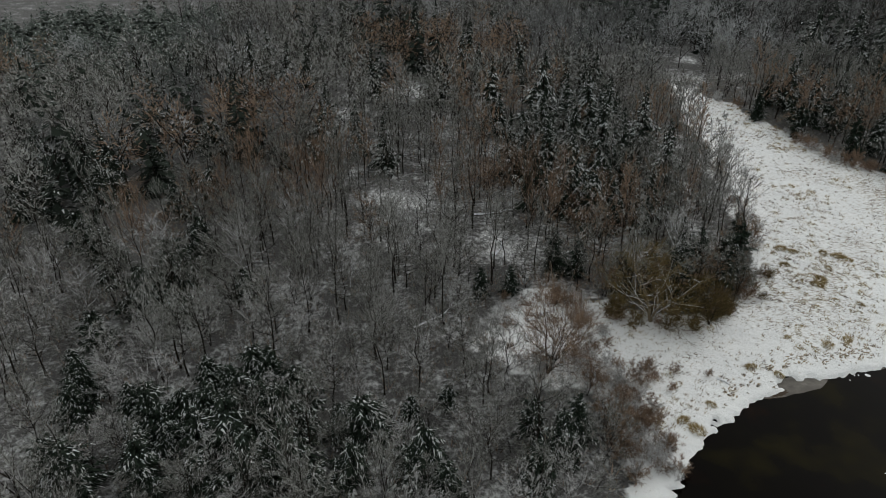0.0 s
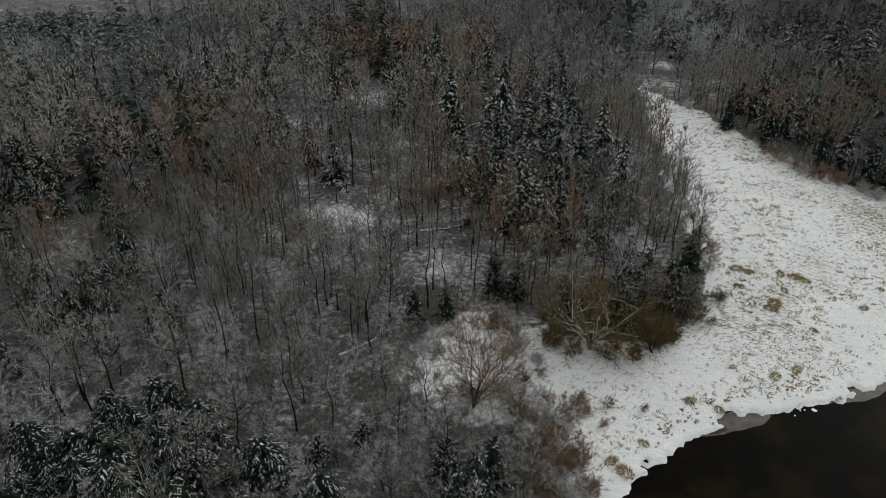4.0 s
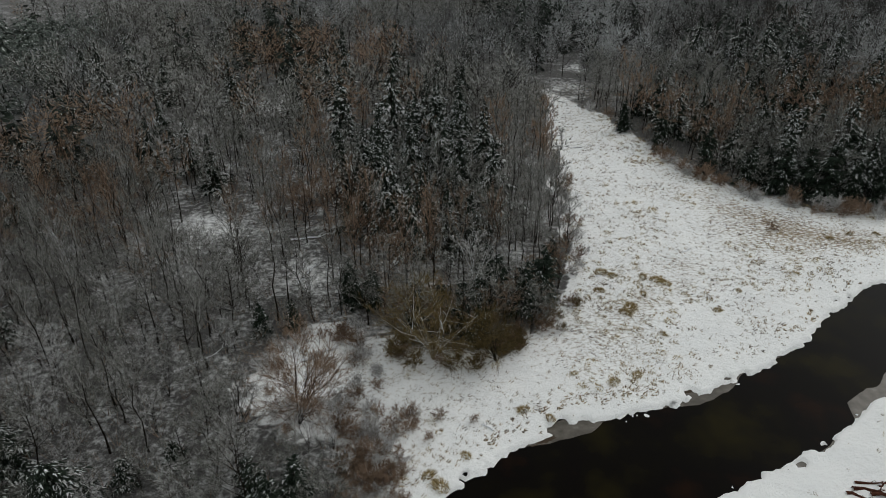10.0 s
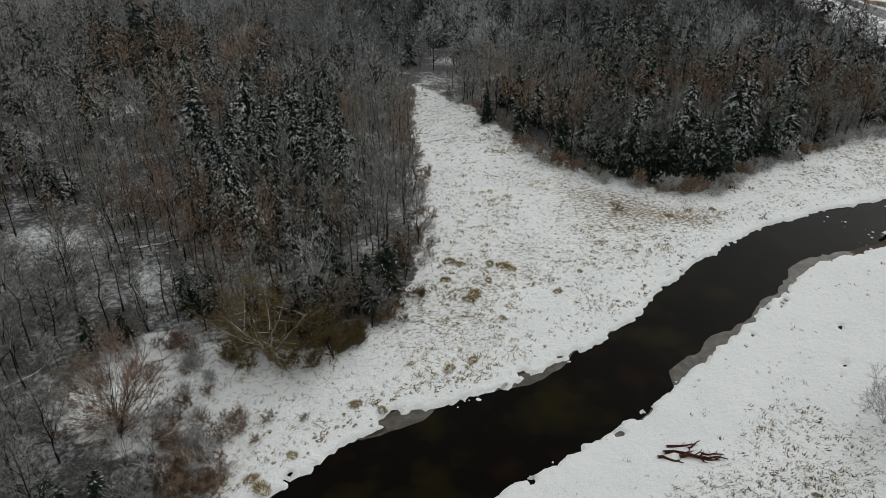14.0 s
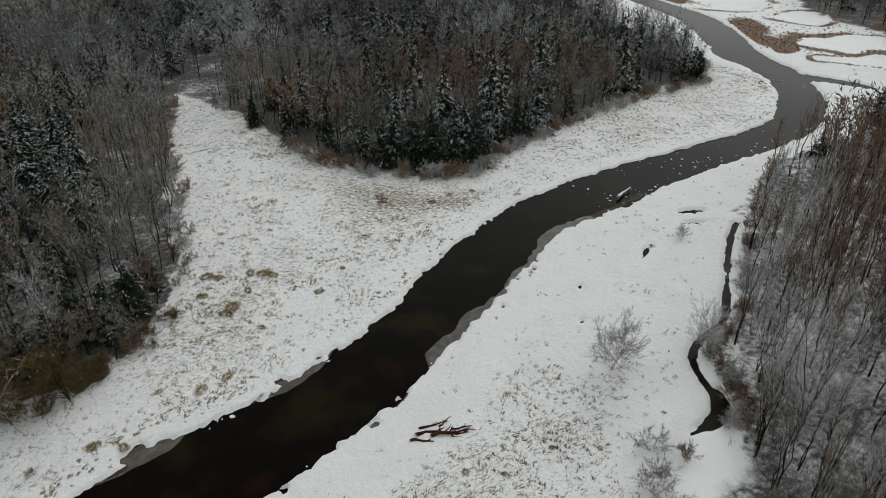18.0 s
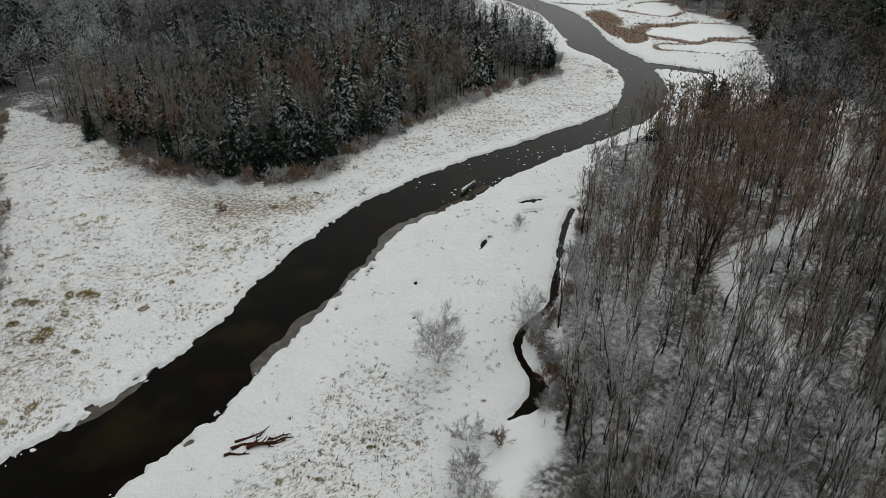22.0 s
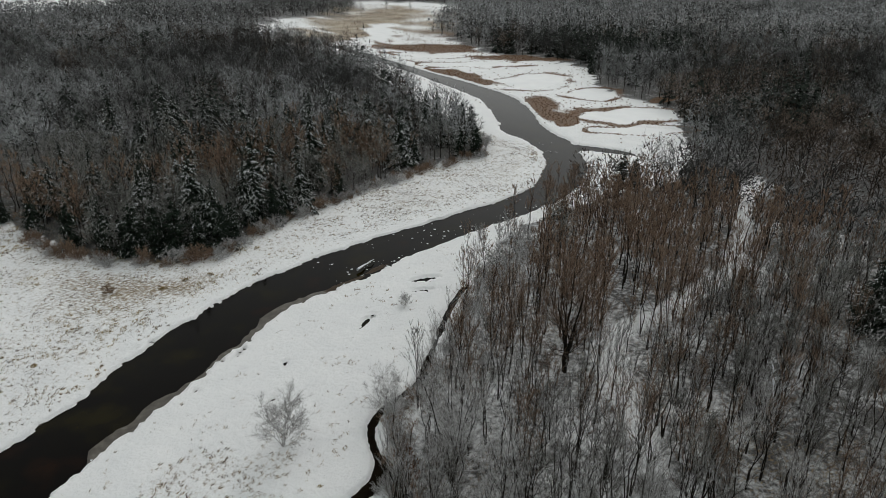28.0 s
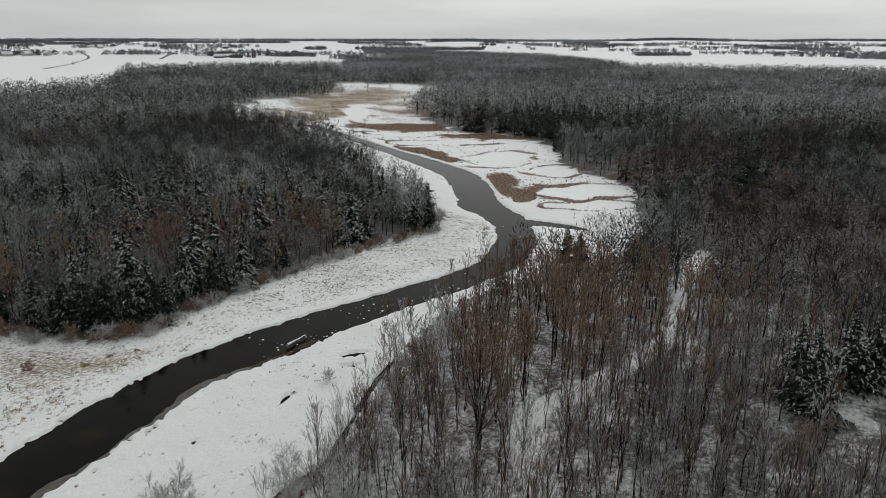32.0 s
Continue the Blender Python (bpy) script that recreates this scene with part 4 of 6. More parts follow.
MID = [sketch(rng, rng.uniform(9.5, 14.0), rng.uniform(2.5, 3.9), 0.16, 178, 0.21, 0.88) for _ in range(10)]
FAR = [sketch(rng, rng.uniform(10.5, 13.5), rng.uniform(3.8, 5.0), 0.05, 30, 0.85, 1.5) for _ in range(8)]
DOT = [sketch(rng, rng.uniform(9, 14), rng.uniform(4, 6), 0.05, 18, 2.3, 3.0) for _ in range(6)]
MID_FIR = [fir_sketch(rng, rng.uniform(11, 17), rng.uniform(2.0, 2.9), 60, 0.36, 0.13) for _ in range(6)]
MID_FIR_WHITE = [fir_sketch(rng, rng.uniform(6, 10), rng.uniform(2.2, 3.2), 70, 0.36, 0.6) for _ in range(5)]
FAR_FIR = [fir_sketch(rng, rng.uniform(10, 15), rng.uniform(2.2, 3.2), 12, 0.55, 0.05) for _ in range(5)]

# ---- evergreens, each one a thing ----
G_SPRUCE = "snow-laden spruces in the woods"
for x, y, v, g in ((31, 134, 0, 1.05), (28, 131, 3, 0.9), (21, 114, 1, 0.85), (25, 104, 2, 0.75), (31, 95, 1, 0.75), (40, 95, 2, 0.75), (39, 120, 2, 0.95), (41, 113, 3, 1),
                   (8, 197, 0, 0.9), (39, 148, 2, 0.9), (45, 142, 3, 1), (36, 156, 1, 0.8), (34, 98, 3, 0.8), (44, 126, 3, 0.9), (48, 156, 2, 0.9), (28, 99, 3, 0.8),
                   (108, 109, 0, 1.0), (110, 104.5, 2, 0.9), (123, 115, 0, 0.95), (141, 123, 0, 1.0), (138, 118, 2, 0.9), (125, 106, 3, 0.8), (126, 168, 0, 0.95), (137, 176, 1, 1), (113, 178, 1, 1.05),
                   (166, 138, 1, 0.9), (181, 144, 2, 0.9), (128, 183, 0, 0.9), (116, 136, 2, 1), (157, 152, 1, 1), (126, 122, 1, 0.9), (178, 155, 2, 0.9), (113, 179, 3, 1), (185, 130, 3, 0.8),
                   (150, 128, 2, 0.9), (145, 140, 1, 0.95), (148, 148, 0, 0.85), (132, 140, 2, 0.9), (104, 126, 2, 0.9), (98, 140, 1, 0.85), (160, 160, 1, 0.9), (171, 166, 0, 0.85),
                   (150, 158, 2, 1.0), (142, 163, 1, 1.0), (120, 158, 3, 1.0), (192, 152, 3, 0.9)):
    plant("spruce", v, "spruce_tree", "tall dark green spruce with snow-laden boughs in the bare wood", "spruce", G_SPRUCE, x, y, rng.uniform(0, 360), g)
for x, y, v, g in ((169, 13, 2, 1.0), (173, 12, 3, 1.0), (167, 9, 3, 0.9), (180.5, 9.7, 3, 0.95), (183.5, 8, 2, 0.95), (186, 12, 3, 0.9), (169, 71, 3, 0.55), (206, 66, 3, 0.7), (188, 3, 2, 0.9), (177, -1, 3, 0.8)):
    plant("spruce", v, "spruce_tree", "dark spruce lightly dusted with snow beside a small glade", "spruce", "spruces of the east wood", x, y, rng.uniform(0, 360), g)
for x, y, v, g in ((17, 49.5, 0, 0.75), (13, 50.5, 1, 0.8), (15, 47, 0, 0.8), (12, 44, 1, 0.9), (96, 106, 0, 1.15), (102, 102.5, 2, 1.1), (109, 99, 2, 0.95), (105.5, 101, 0, 0.95), (99, 104.5, 2, 1), (92, 109.5, 1, 1.1), (88, 118, 2, 0.9),
                   (84, 130, 1, 1), (80, 140, 0, 0.8), (186, 117, 2, 0.85), (183, 119.5, 0, 0.9), (190, 121, 1, 0.9), (141, 112, 0, 0.9), (122, 105, 2, 0.9), (112, 101.5, 1, 1.1), (41, 78, 2, 0.85), (22, 82, 2, 0.7), (25, 80.5, 0, 0.7), (48, 82, 1, 0.8),
                   (11, 77, 1, 0.6), (15, 76.5, 0, 0.55), (38, 76, 1, 0.9), (50, 86, 2, 0.6), (35.5, 73.5, 2, 0.8), (33, 75, 0, 0.8), (37, 72, 1, 0.75), (44, 77, 0, 0.9), (47, 79, 2, 0.9), (30, 77, 1, 0.8), (40, 82, 0, 0.9), (206, 146, 1, 1), (201, 136, 0, 1), (194.5, 76, 2, 0.85), (198, 75.2, 0, 0.8), (196, 73.6, 1, 0.9)):
    plant("cedar", v, "cedar_tree", "dense dark cedar dusted with snow at the wood's edge", "cedar", "cedars along the wood's edge", x, y, rng.uniform(0, 360), g)
for x, y, v, g in ((-16, 61, 0, 1.1), (-14, 59.5, 1, 1), (-32, 76, 1, 1.2), (-21, 61, 2, 1.1), (-11, 58, 0, 1), (5, 56, 2, 0.75), (-31, 78, 0, 1.2), (-17.5, 57, 1, 1), (-25, 54, 1, 1.1), (-20, 51, 0, 1.1), (-11, 47, 1, 1.15),
                   (-13, 49, 2, 1.1), (-33, 49, 0, 1.1), (-30, 46, 1, 1.2), (-26, 51, 2, 1.1), (-8, 44, 2, 1.1), (-22, 55, 0, 1), (-28, 57, 2, 1.1), (-53, 116, 0, 1.3), (-64, 123, 1, 1.3), (-31, 112, 2, 1.3), (-60, 131, 0, 1.3), (-59, 105, 1, 1.3),
                   (-47, 96, 0, 1.2), (-42, 90, 1, 1.2), (-39, 84, 2, 1.2), (-48, 108, 1, 1.2), (-36, 70, 0, 1), (-19, 46, 2, 1.2), (-16, 43, 0, 1), (-24, 47, 1, 1), (-5, 46.5, 0, 0.9), (-34, 60, 1, 0.9)):
    plant("snowy", v, "young_spruce", "young evergreen with boughs weighed down by thick snow", "spruce", "young snowy evergreens in the wood", x, y, rng.uniform(0, 360), g)

for box, count in (((-34, 41, 4, 60), 40), ((-66, 96, -34, 136), 34), ((-40, 60, -12, 90), 14)):
    for k in range(count):
        x, y = rng.uniform(box[0], box[2]), rng.uniform(box[1], box[3])
        if fbm(np.array(x * 0.12), np.array(y * 0.12), 64) > 0.45 and all(math.hypot(x - a, y - b) > 2.2 for a, b, _ in STANDING):
            plant("snowy", k % 3, "young_spruce", "young evergreen with boughs weighed down by thick snow", "spruce", "young snowy evergreens in the wood", x, y, rng.uniform(0, 360), rng.uniform(0.8, 1.3))

# ---- trees that stand out by themselves ----
WILLOW = hardwood(np.random.default_rng(31), 9.6, 6.8, 0.1, 48, 8000, (0.05, 0.7), stems=9, thick=0.16, size=1.1, sides=5, whole=False, lean_out=(0.45, 0.95))
THORN = hardwood(np.random.default_rng(32), 7.6, 5.4, 0.08, 60, 9000, (0.1, 0.95), stems=8, thick=0.16, size=1.0, lean_out=(0.35, 0.8), sides=5, whole=False)
OAK = hardwood(np.random.default_rng(33), 16.5, 5.0, 0.2, 60, 7000, (0.55, 1.1), stems=6, thick=0.34, size=1.0, sides=5, flare=0.5, whole=False, limb_w=0.4)
FORK = hardwood(np.random.default_rng(34), 14.0, 5.5, 0.16, 64, 7000, (0.5, 1.0), stems=5, thick=0.2, size=0.85, sides=5, flare=0.55, whole=False, slim=True, limb_w=0.34)
for name, label, stock, mats, x, y, g in (
        ("willow_tree", "spreading many-limbed willow with olive-brown twigs at the wood's corner", WILLOW, (WILLOW_BARK, TWIG_OLIVE), 31.5, 68.6, 1.08),
        ("willow_tree", "small rounded willow with olive twigs at the wood's corner", THORN, (BARK, TWIG_OLIVE), 38.6, 67.4, 0.78),
        ("thorn_tree", "broad dark thorn tree in a snowy clearing", THORN, (BARK, TWIG_BROWN), 16.5, 60.0, 1.15),
        ("maple_tree", "great dark many-stemmed maple standing over the east wood", OAK, (BARK, TWIG_BROWN), 127.5, 33.5, 1.05),
        ("maple_tree", "forked frosted maple beside the creek", FORK, (BARK, TWIG_PALE), 102.7, 26.6, 0.95),
        ("maple_tree", "bare maple beside the far pools", FORK, (BARK, TWIG_GREY), 201, 71, 0.85),
        ("hornbeam_tree", "rounded frosted hornbeam beside the snowy trail", BROAD[2], (BARK, TWIG_PALE), 136.5, 26.5, 0.9),
        ("hornbeam_tree", "crooked dark hornbeam in the east wood", BROAD[3], (BARK, TWIG_GREY), 163, 17, 1.15),
        ("field_tree", "lone bare tree in a snowy field beside a lane", BROAD[3], (BARK, TWIG_GREY), 328, 1105, 0.9),
        ("field_tree", "lone bare tree on the far marsh meadow", BROAD[0], (BARK, TWIG_GREY), 384, 476, 1.0),
        ("field_tree", "lone bare tree on the far marsh meadow", BROAD[4], (BARK, TWIG_GREY), 429, 506, 0.9),
        ("field_tree", "lone bare tree on the far marsh meadow", BROAD[5], (BARK, TWIG_GREY), 444, 492, 0.7),
        ("ash_tree", "leaning pale dead ash in the west wood", BROAD[1], (BARK_PALE, TWIG_PALE), -6, 78, 0.8)):
    root = thing(name, label, "tree")
    STANDING.append((x, y, 4.6 if x > 60 else 3.0))
    root.matrix_basis = spun(x, y, float(ground_at(np.array(x), np.array(y))) * 0.9, 40 * x, g)
    for piece in stock[0] if isinstance(stock[0], list) else [stock[0]]:
        if len(piece[0]) < 14:
            part("limb", tri_mesh(name + "_limb", *piece, mats[0]), trunk)
        else:
            trunk = part("trunk", tri_mesh(name + "_trunk", *piece, mats[0]), root)
    part("crown", tri_mesh(name + "_crown", *stock[1], mats[1]), root)

# ---- the woods: single trees along the near edges, the rest as masses ----
def wanted(x, y):
    """The stretch of country along the valley that the flight takes in."""
    west = np.degrees(np.arctan2(x, y + 5))
    east = np.degrees(np.arctan2(x - 62, y + 14))
    return (east < np.where(np.hypot(x - 62, y + 14) < 150, 91, 82)) & (((west > -33) & (np.hypot(x - 20, y) < 290)) | (east > 1))


def reach(x, y):
    return np.hypot(x - 50, y - 5)


def brownness(x, y):
    b = fbm(x * 0.03, y * 0.03, 61)
    b = b + 0.35 * np.exp(-(((x - 22) / 16) ** 2 + ((y - 172) / 26) ** 2)) + 0.3 * np.exp(-(((x - 34) / 14) ** 2 + ((y - 86) / 9) ** 2))
    heart = 0.26 + 0.34 * np.exp(-(((x - 126) / 17) ** 2 + ((y - 36) / 13) ** 2)) + 0.3 * np.clip((y - np.where(x > 140, 20, 36)) / 16, 0, 1) + 0.5 * (fbm(x * 0.06, y * 0.06, 63) - 0.5)
    b = np.where(inside(x, y, EAST_WOOD) & (x < 205), heart, b + np.where(inside(x, y, EAST_WOOD) & (x < 330), 0.09, 0.0)) - np.where((y < 80) & (x < 30), 0.3, 0.0)
    return b


for box, count in (((85, 106, 205, 165), 105), ((-60, 112, 58, 190), 56), ((20, 92, 46, 142), 44)):
    for k in range(count):
        x, y = rng.uniform(box[0], box[2]), rng.uniform(box[1], box[3])
        if wood_at(np.array([x]), np.array([y]))[0] and not open_floor(np.array([x]), np.array([y]))[0] and water_at(np.array([x]), np.array([y]))[0] > 4:
            plant("spruce" if k % 3 else "cedar", int(rng.integers(0, 3)), "spruce_tree" if k % 3 else "cedar_tree", "dark snowy evergreen half hidden among bare trees", "evergreen tree", "evergreens deep in the woods", x, y, rng.uniform(0, 360), rng.uniform(0.6, 0.95))

LABELS = {"tall_brown": ("pole_tree", "tall slender bare hardwood with brown twigs"), "tall_grey": ("pole_tree", "tall slender bare hardwood with frosted grey twigs"),
          "broad_grey": ("broad_tree", "bare broad-crowned hardwood with frosted twigs"), "broad_pale": ("broad_tree", "bare hardwood with pale snow-covered limbs"),
          "broad_brown": ("broad_tree", "bare broad-crowned hardwood with brown twigs"), "low_grey": ("low_tree", "low many-stemmed tree with frosted grey twigs"),
          "vase_brown": ("forked_tree", "slender forked hardwood with fine brown twigs"), "vase_grey": ("forked_tree", "slender forked hardwood with frosted grey twigs"),
          "vase_pale": ("forked_tree", "slender forked hardwood white with frost"),
          "low_pale": ("low_tree", "low many-stemmed tree white with frost")}
KINDS = list(LABELS)
pieces = {k: [] for k in KINDS}
counts = {}
for poly, place, step in ((WEST_WOOD, "west wood", 3.4), (NORTH_WOOD, "north wood", 3.2), (EAST_WOOD, "east wood", 3.0)):
    x0 = min(p[0] for p in poly)
    X, Y = scatter(poly, step, rng, (max(x0, -130), -40, 240, 190))
    keep = (reach(X, Y) < (172 if place == "north wood" else 142)) & wanted(X, Y) & ~open_floor(X, Y) & (water_at(X, Y) > 1.5)
    for sx, sy, sr in STANDING:
        keep &= np.hypot(X - sx, Y - sy) > sr
    if place == "east wood":
        keep &= fbm(X * 0.1, Y * 0.1, 66, 2) + rng.normal(0, 0.05, len(X)) > 0.26
    X, Y = X[keep], Y[keep]
    b, r_ = brownness(X, Y) + rng.normal(0, 0.07, len(X)), rng.uniform(size=len(X))
    for x, y, bb, rr in zip(X, Y, b, r_):
        if ((-66 < x < -30 and 90 < y < 134) or (148 < x < 177 and -6 < y < 13)) and rng.uniform() < 0.72:
            continue
        if place == "west wood" and y < 74 and x < 26:
            kind = "low_grey" if rr < 0.25 else "low_pale" if rr < 0.66 else "broad_grey" if rr < 0.9 else "tall_grey"
            if rng.uniform() < 0.1:
                continue
        elif place == "east wood":
            rim = abs(line_distance(np.array([x]), np.array([y]), CREEK)[0]) < 9 + 7 * rr
            kind = ("low_pale" if rr < 0.1 else "vase_pale" if rr < 0.46 else "vase_grey" if rr < 0.56 else "broad_grey" if rr < 0.64 else "vase_brown") if rim or (x < 113 and rr < 0.7) else ("vase_brown" if rr < 0.8 else "tall_brown") if bb > 0.36 + 0.2 * (rr - 0.5) else "vase_brown" if rr < 0.34 else "vase_grey" if rr < 0.72 else "broad_grey" if rr < 0.86 else "vase_pale"
        elif place == "north wood":
            kind = ("tall_brown" if rr < 0.3 else "broad_brown") if bb > 0.62 else "tall_grey" if rr < 0.14 else "broad_grey" if rr < 0.7 else "low_grey"
        else:
            kind = ("tall_brown" if rr < 0.6 else "broad_brown") if bb > 0.64 else "tall_grey" if rr < 0.28 else "broad_grey" if rr < 0.8 else "broad_pale" if rr < 0.86 and x < 40 else "low_grey"
        size, turn = rng.uniform(0.72, 1.08), rng.uniform(0, 360)
        if place == "east wood" and line_distance(np.array([x]), np.array([y]), CREEK)[0] < 9:
            size *= 0.95
        if place == "east wood" and x > 136:
            size *= float(np.interp(y, [50, 66], [1.0, 0.85]))
        v = int(rng.integers(0, len(MESH[kind])))
        name = LABELS[kind][0]
        nearby = (place == "west wood" and y < 108 and x > -44) or (place == "east wood" and x < 165) or (place == "north wood" and y < 124)
        if nearby and counts.get((name, place), 0) < 260:
            counts[name, place] = counts.get((name, place), 0) + 1
            plant(kind, v, name, LABELS[kind][1] + " in the " + place, "tree", LABELS[kind][0].replace("_", " ") + "s of the " + place, x, y, turn, size)
        else:
            pieces[kind].append((x, y, v, size, radians(turn)))
STOCK = {"tall": (TALL, TALL_OFF), "broad": (BROAD, BROAD_OFF), "low": (LOW, LOW_OFF), "vase": (VASE, VASE_OFF)}
for kind, lod in ((k, n) for k in KINDS for n in (0, 1)):
    rows_ = np.array(pieces[kind]).reshape(-1, 5)
    rows_ = rows_[(reach(rows_[:, 0], rows_[:, 1]) > 94) == bool(lod)]
    if len(rows_):
        X, Y, v, g, a = rows_.T
        stock = [[(*s, 0), (*c, 1)] for s, c in STOCK[kind.split("_")[0]][lod]]
        two = {"brown": (BARK, TWIG_BROWN), "grey": (BARK, TWIG_GREY), "pale": (BARK_PALE, TWIG_PALE)}[kind.split("_")[1]]
        strewn("woodland", "dense leafless winter wood of " + LABELS[kind][1].replace("hardwood", "hardwoods"), "woodland", stock, X, Y, v, g, a, two)

X, Y = scatter(WEST_WOOD, 4.6, rng, (-90, -20, 20, 46))
ok = ~wanted(X, Y) & (water_at(X, Y) > 2)
X, Y = X[ok], Y[ok]
strewn("woodland", "leafless wood on the near side of the valley", "woodland", MID, X, Y, rng.integers(0, 8, len(X)), rng.uniform(0.6, 0.95, len(X)), rng.uniform(0, 6.28, len(X)), (BARK, TWIG_GREY))

# Undergrowth of frosted brush between the stems.
X, Y = scatter([(-200, -20), (240, -20), (240, 190), (-200, 190)], 1.9, rng)
ok = wood_at(X, Y) & (reach(X, Y) < 150) & wanted(X, Y) & ~open_floor(X, Y) & (water_at(X, Y) > 1)
ok &= (rng.uniform(size=len(X)) < np.where((X < 30) & (Y < 85), 0.85, np.where((X > 106) & (X < 150) & (Y < 16), 0.5, np.where((X > 85) & (Y < 80), 0.14, np.where((X > 70) & (Y < 165), 0.85, 0.5)))))
X, Y = X[ok], Y[ok]
stock = [[(*s, 0), (*c, 1)] for s, c in BRUSH]
strewn("undergrowth", "knee-high to head-high frosted brush under the bare trees", "undergrowth", stock, X, Y, rng.integers(0, 5, len(X)), rng.uniform(0.4, 1.0, len(X)) * np.where((X < 30) & (Y < 85), 1.3, 1.0), rng.uniform(0, 6.28, len(X)), (TWIG_BROWN, TWIG_GREY))

X, Y = np.r_[rng.normal(92, 5, 260), rng.normal(100, 6, 90)], np.r_[rng.normal(18, 4.5, 260), rng.normal(27.5, 2.5, 90)]
ok = inside(X, Y, EAST_WOOD) & (water_at(X, Y) > 0.8)
X, Y = X[ok], Y[ok]
strewn("scrub", "dense dark brushwood at the corner of the east wood", "undergrowth", stock, X, Y, rng.integers(0, 5, len(X)), rng.uniform(0.5, 0.95, len(X)), rng.uniform(0, 6.28, len(X)), (TWIG_BROWN, TWIG_GREY))
# Middle distance and far woods.
for poly, place in ((WEST_WOOD, "west"), (NORTH_WOOD, "north"), (EAST_WOOD, "east"), (FAR_WOOD, "far")):
    X, Y = scatter(poly, 4.8, rng, (-220, -20, 470, 440))
    d = reach(X, Y)
    keep = (d >= (170 if place == "north" else 140)) & (d < 420) & wanted(X, Y) & ~open_floor(X, Y) & (water_at(X, Y) > 1)
    X, Y = X[keep], Y[keep]
    fir = fbm(X * 0.022, Y * 0.022, 71) + 0.02 * (place == "east") + 0.5 * ((X < -50) & (Y > 168) & (Y < 262)) + 0.12 * ((X > 300) & (X < 400) & (Y > 180) & (place == "east")) + 0.1 * np.exp(-(((X - 252) / 50) ** 2 + ((Y - 46) / 30) ** 2)) + rng.normal(0, 0.15, len(X)) > (0.7 if place == "east" else 0.75)
    n, carpet = len(X), (X < -50) & (Y > 168) & (Y < 262)
    frosty, dusky = (sum(np.exp(-((X - a) ** 2 + (Y - b_) ** 2) / r_**2) for a, b_, r_ in spots) for spots in (FROSTED, DUSKY))
    bn = 0.18 * dusky - 0.3 * frosty - 0.06 * (place == "north") + brownness(X, Y) + rng.normal(0, 0.09, n) > 0.68
    pale = fbm(X * 0.025, Y * 0.025, 77) + rng.normal(0, 0.06, n) + 0.35 * frosty - 0.12 * dusky > 0.57
    for who, name, stock, mats, label in ((~fir & bn, "woodland", MID, (BARK, TWIG_BROWN if place == "west" else TWIG_DUN), "brown leafless hardwoods in the middle distance"),
                                          (~fir & ~bn & ~pale, "woodland", MID, (BARK, TWIG_GREY if place == "west" else TWIG_FAR), "grey leafless hardwoods in the middle distance"),
                                          (~fir & ~bn & pale, "woodland", MID, (BARK, TWIG_FROST_HAZE), "frosted pale hardwoods in the middle distance"),
                                          (fir & carpet, "evergreen_wood", MID_FIR_WHITE, (BARK, NEEDLE_FROST, THIN), "low evergreens white with snow beyond the bare trees"),
                                          (fir & ~carpet, "evergreen_wood", MID_FIR, (BARK, NEEDLE_BLUE, THIN), "dark evergreens among the bare trees in the middle distance")):
        m = who.sum()
        strewn(name, label, "woodland", stock, X[who], Y[who], rng.integers(0, len(stock), m), rng.uniform(0.9, 1.45, m) if stock is MID_FIR else rng.uniform(0.58, 1.2, m), rng.uniform(0, 6.28, m), mats)
    X, Y = scatter(poly, 7.9, rng, (-260, -20, 1300, 1320))
    d = reach(X, Y)
    keep = (d >= 415) & wanted(X, Y)
    X, Y = X[keep], Y[keep]
    fir = fbm(X * 0.012, Y * 0.012, 75) + 0.06 * (place == "east") + rng.normal(0, 0.12, len(X)) > 0.75
    # Paler share in the far woods: frost, plus distance haze put into the colour.
    pale = fbm(X * 0.014, Y * 0.014, 79) + rng.normal(0, 0.06, len(X)) + 0.05 * (place == "east") > 0.48
    for who, name, stock, mats, label in ((~fir & ~pale, "woodland", FAR, (BARK, TWIG_FAR), "far leafless woods reaching to the fields"),
                                          (~fir & pale, "woodland", FAR, (BARK, TWIG_FROST_HAZE), "far frosted woods, paled for haze, reaching to the fields"),
                                          (fir, "evergreen_wood", FAR_FIR, (BARK, NEEDLE_BLUE, THIN), "far dark evergreen stands")):
        m = who.sum()
        strewn(name, label, "woodland", stock, X[who], Y[who], rng.integers(0, len(stock), m), rng.uniform(0.8, 1.15, m), rng.uniform(0, 6.28, m), mats)

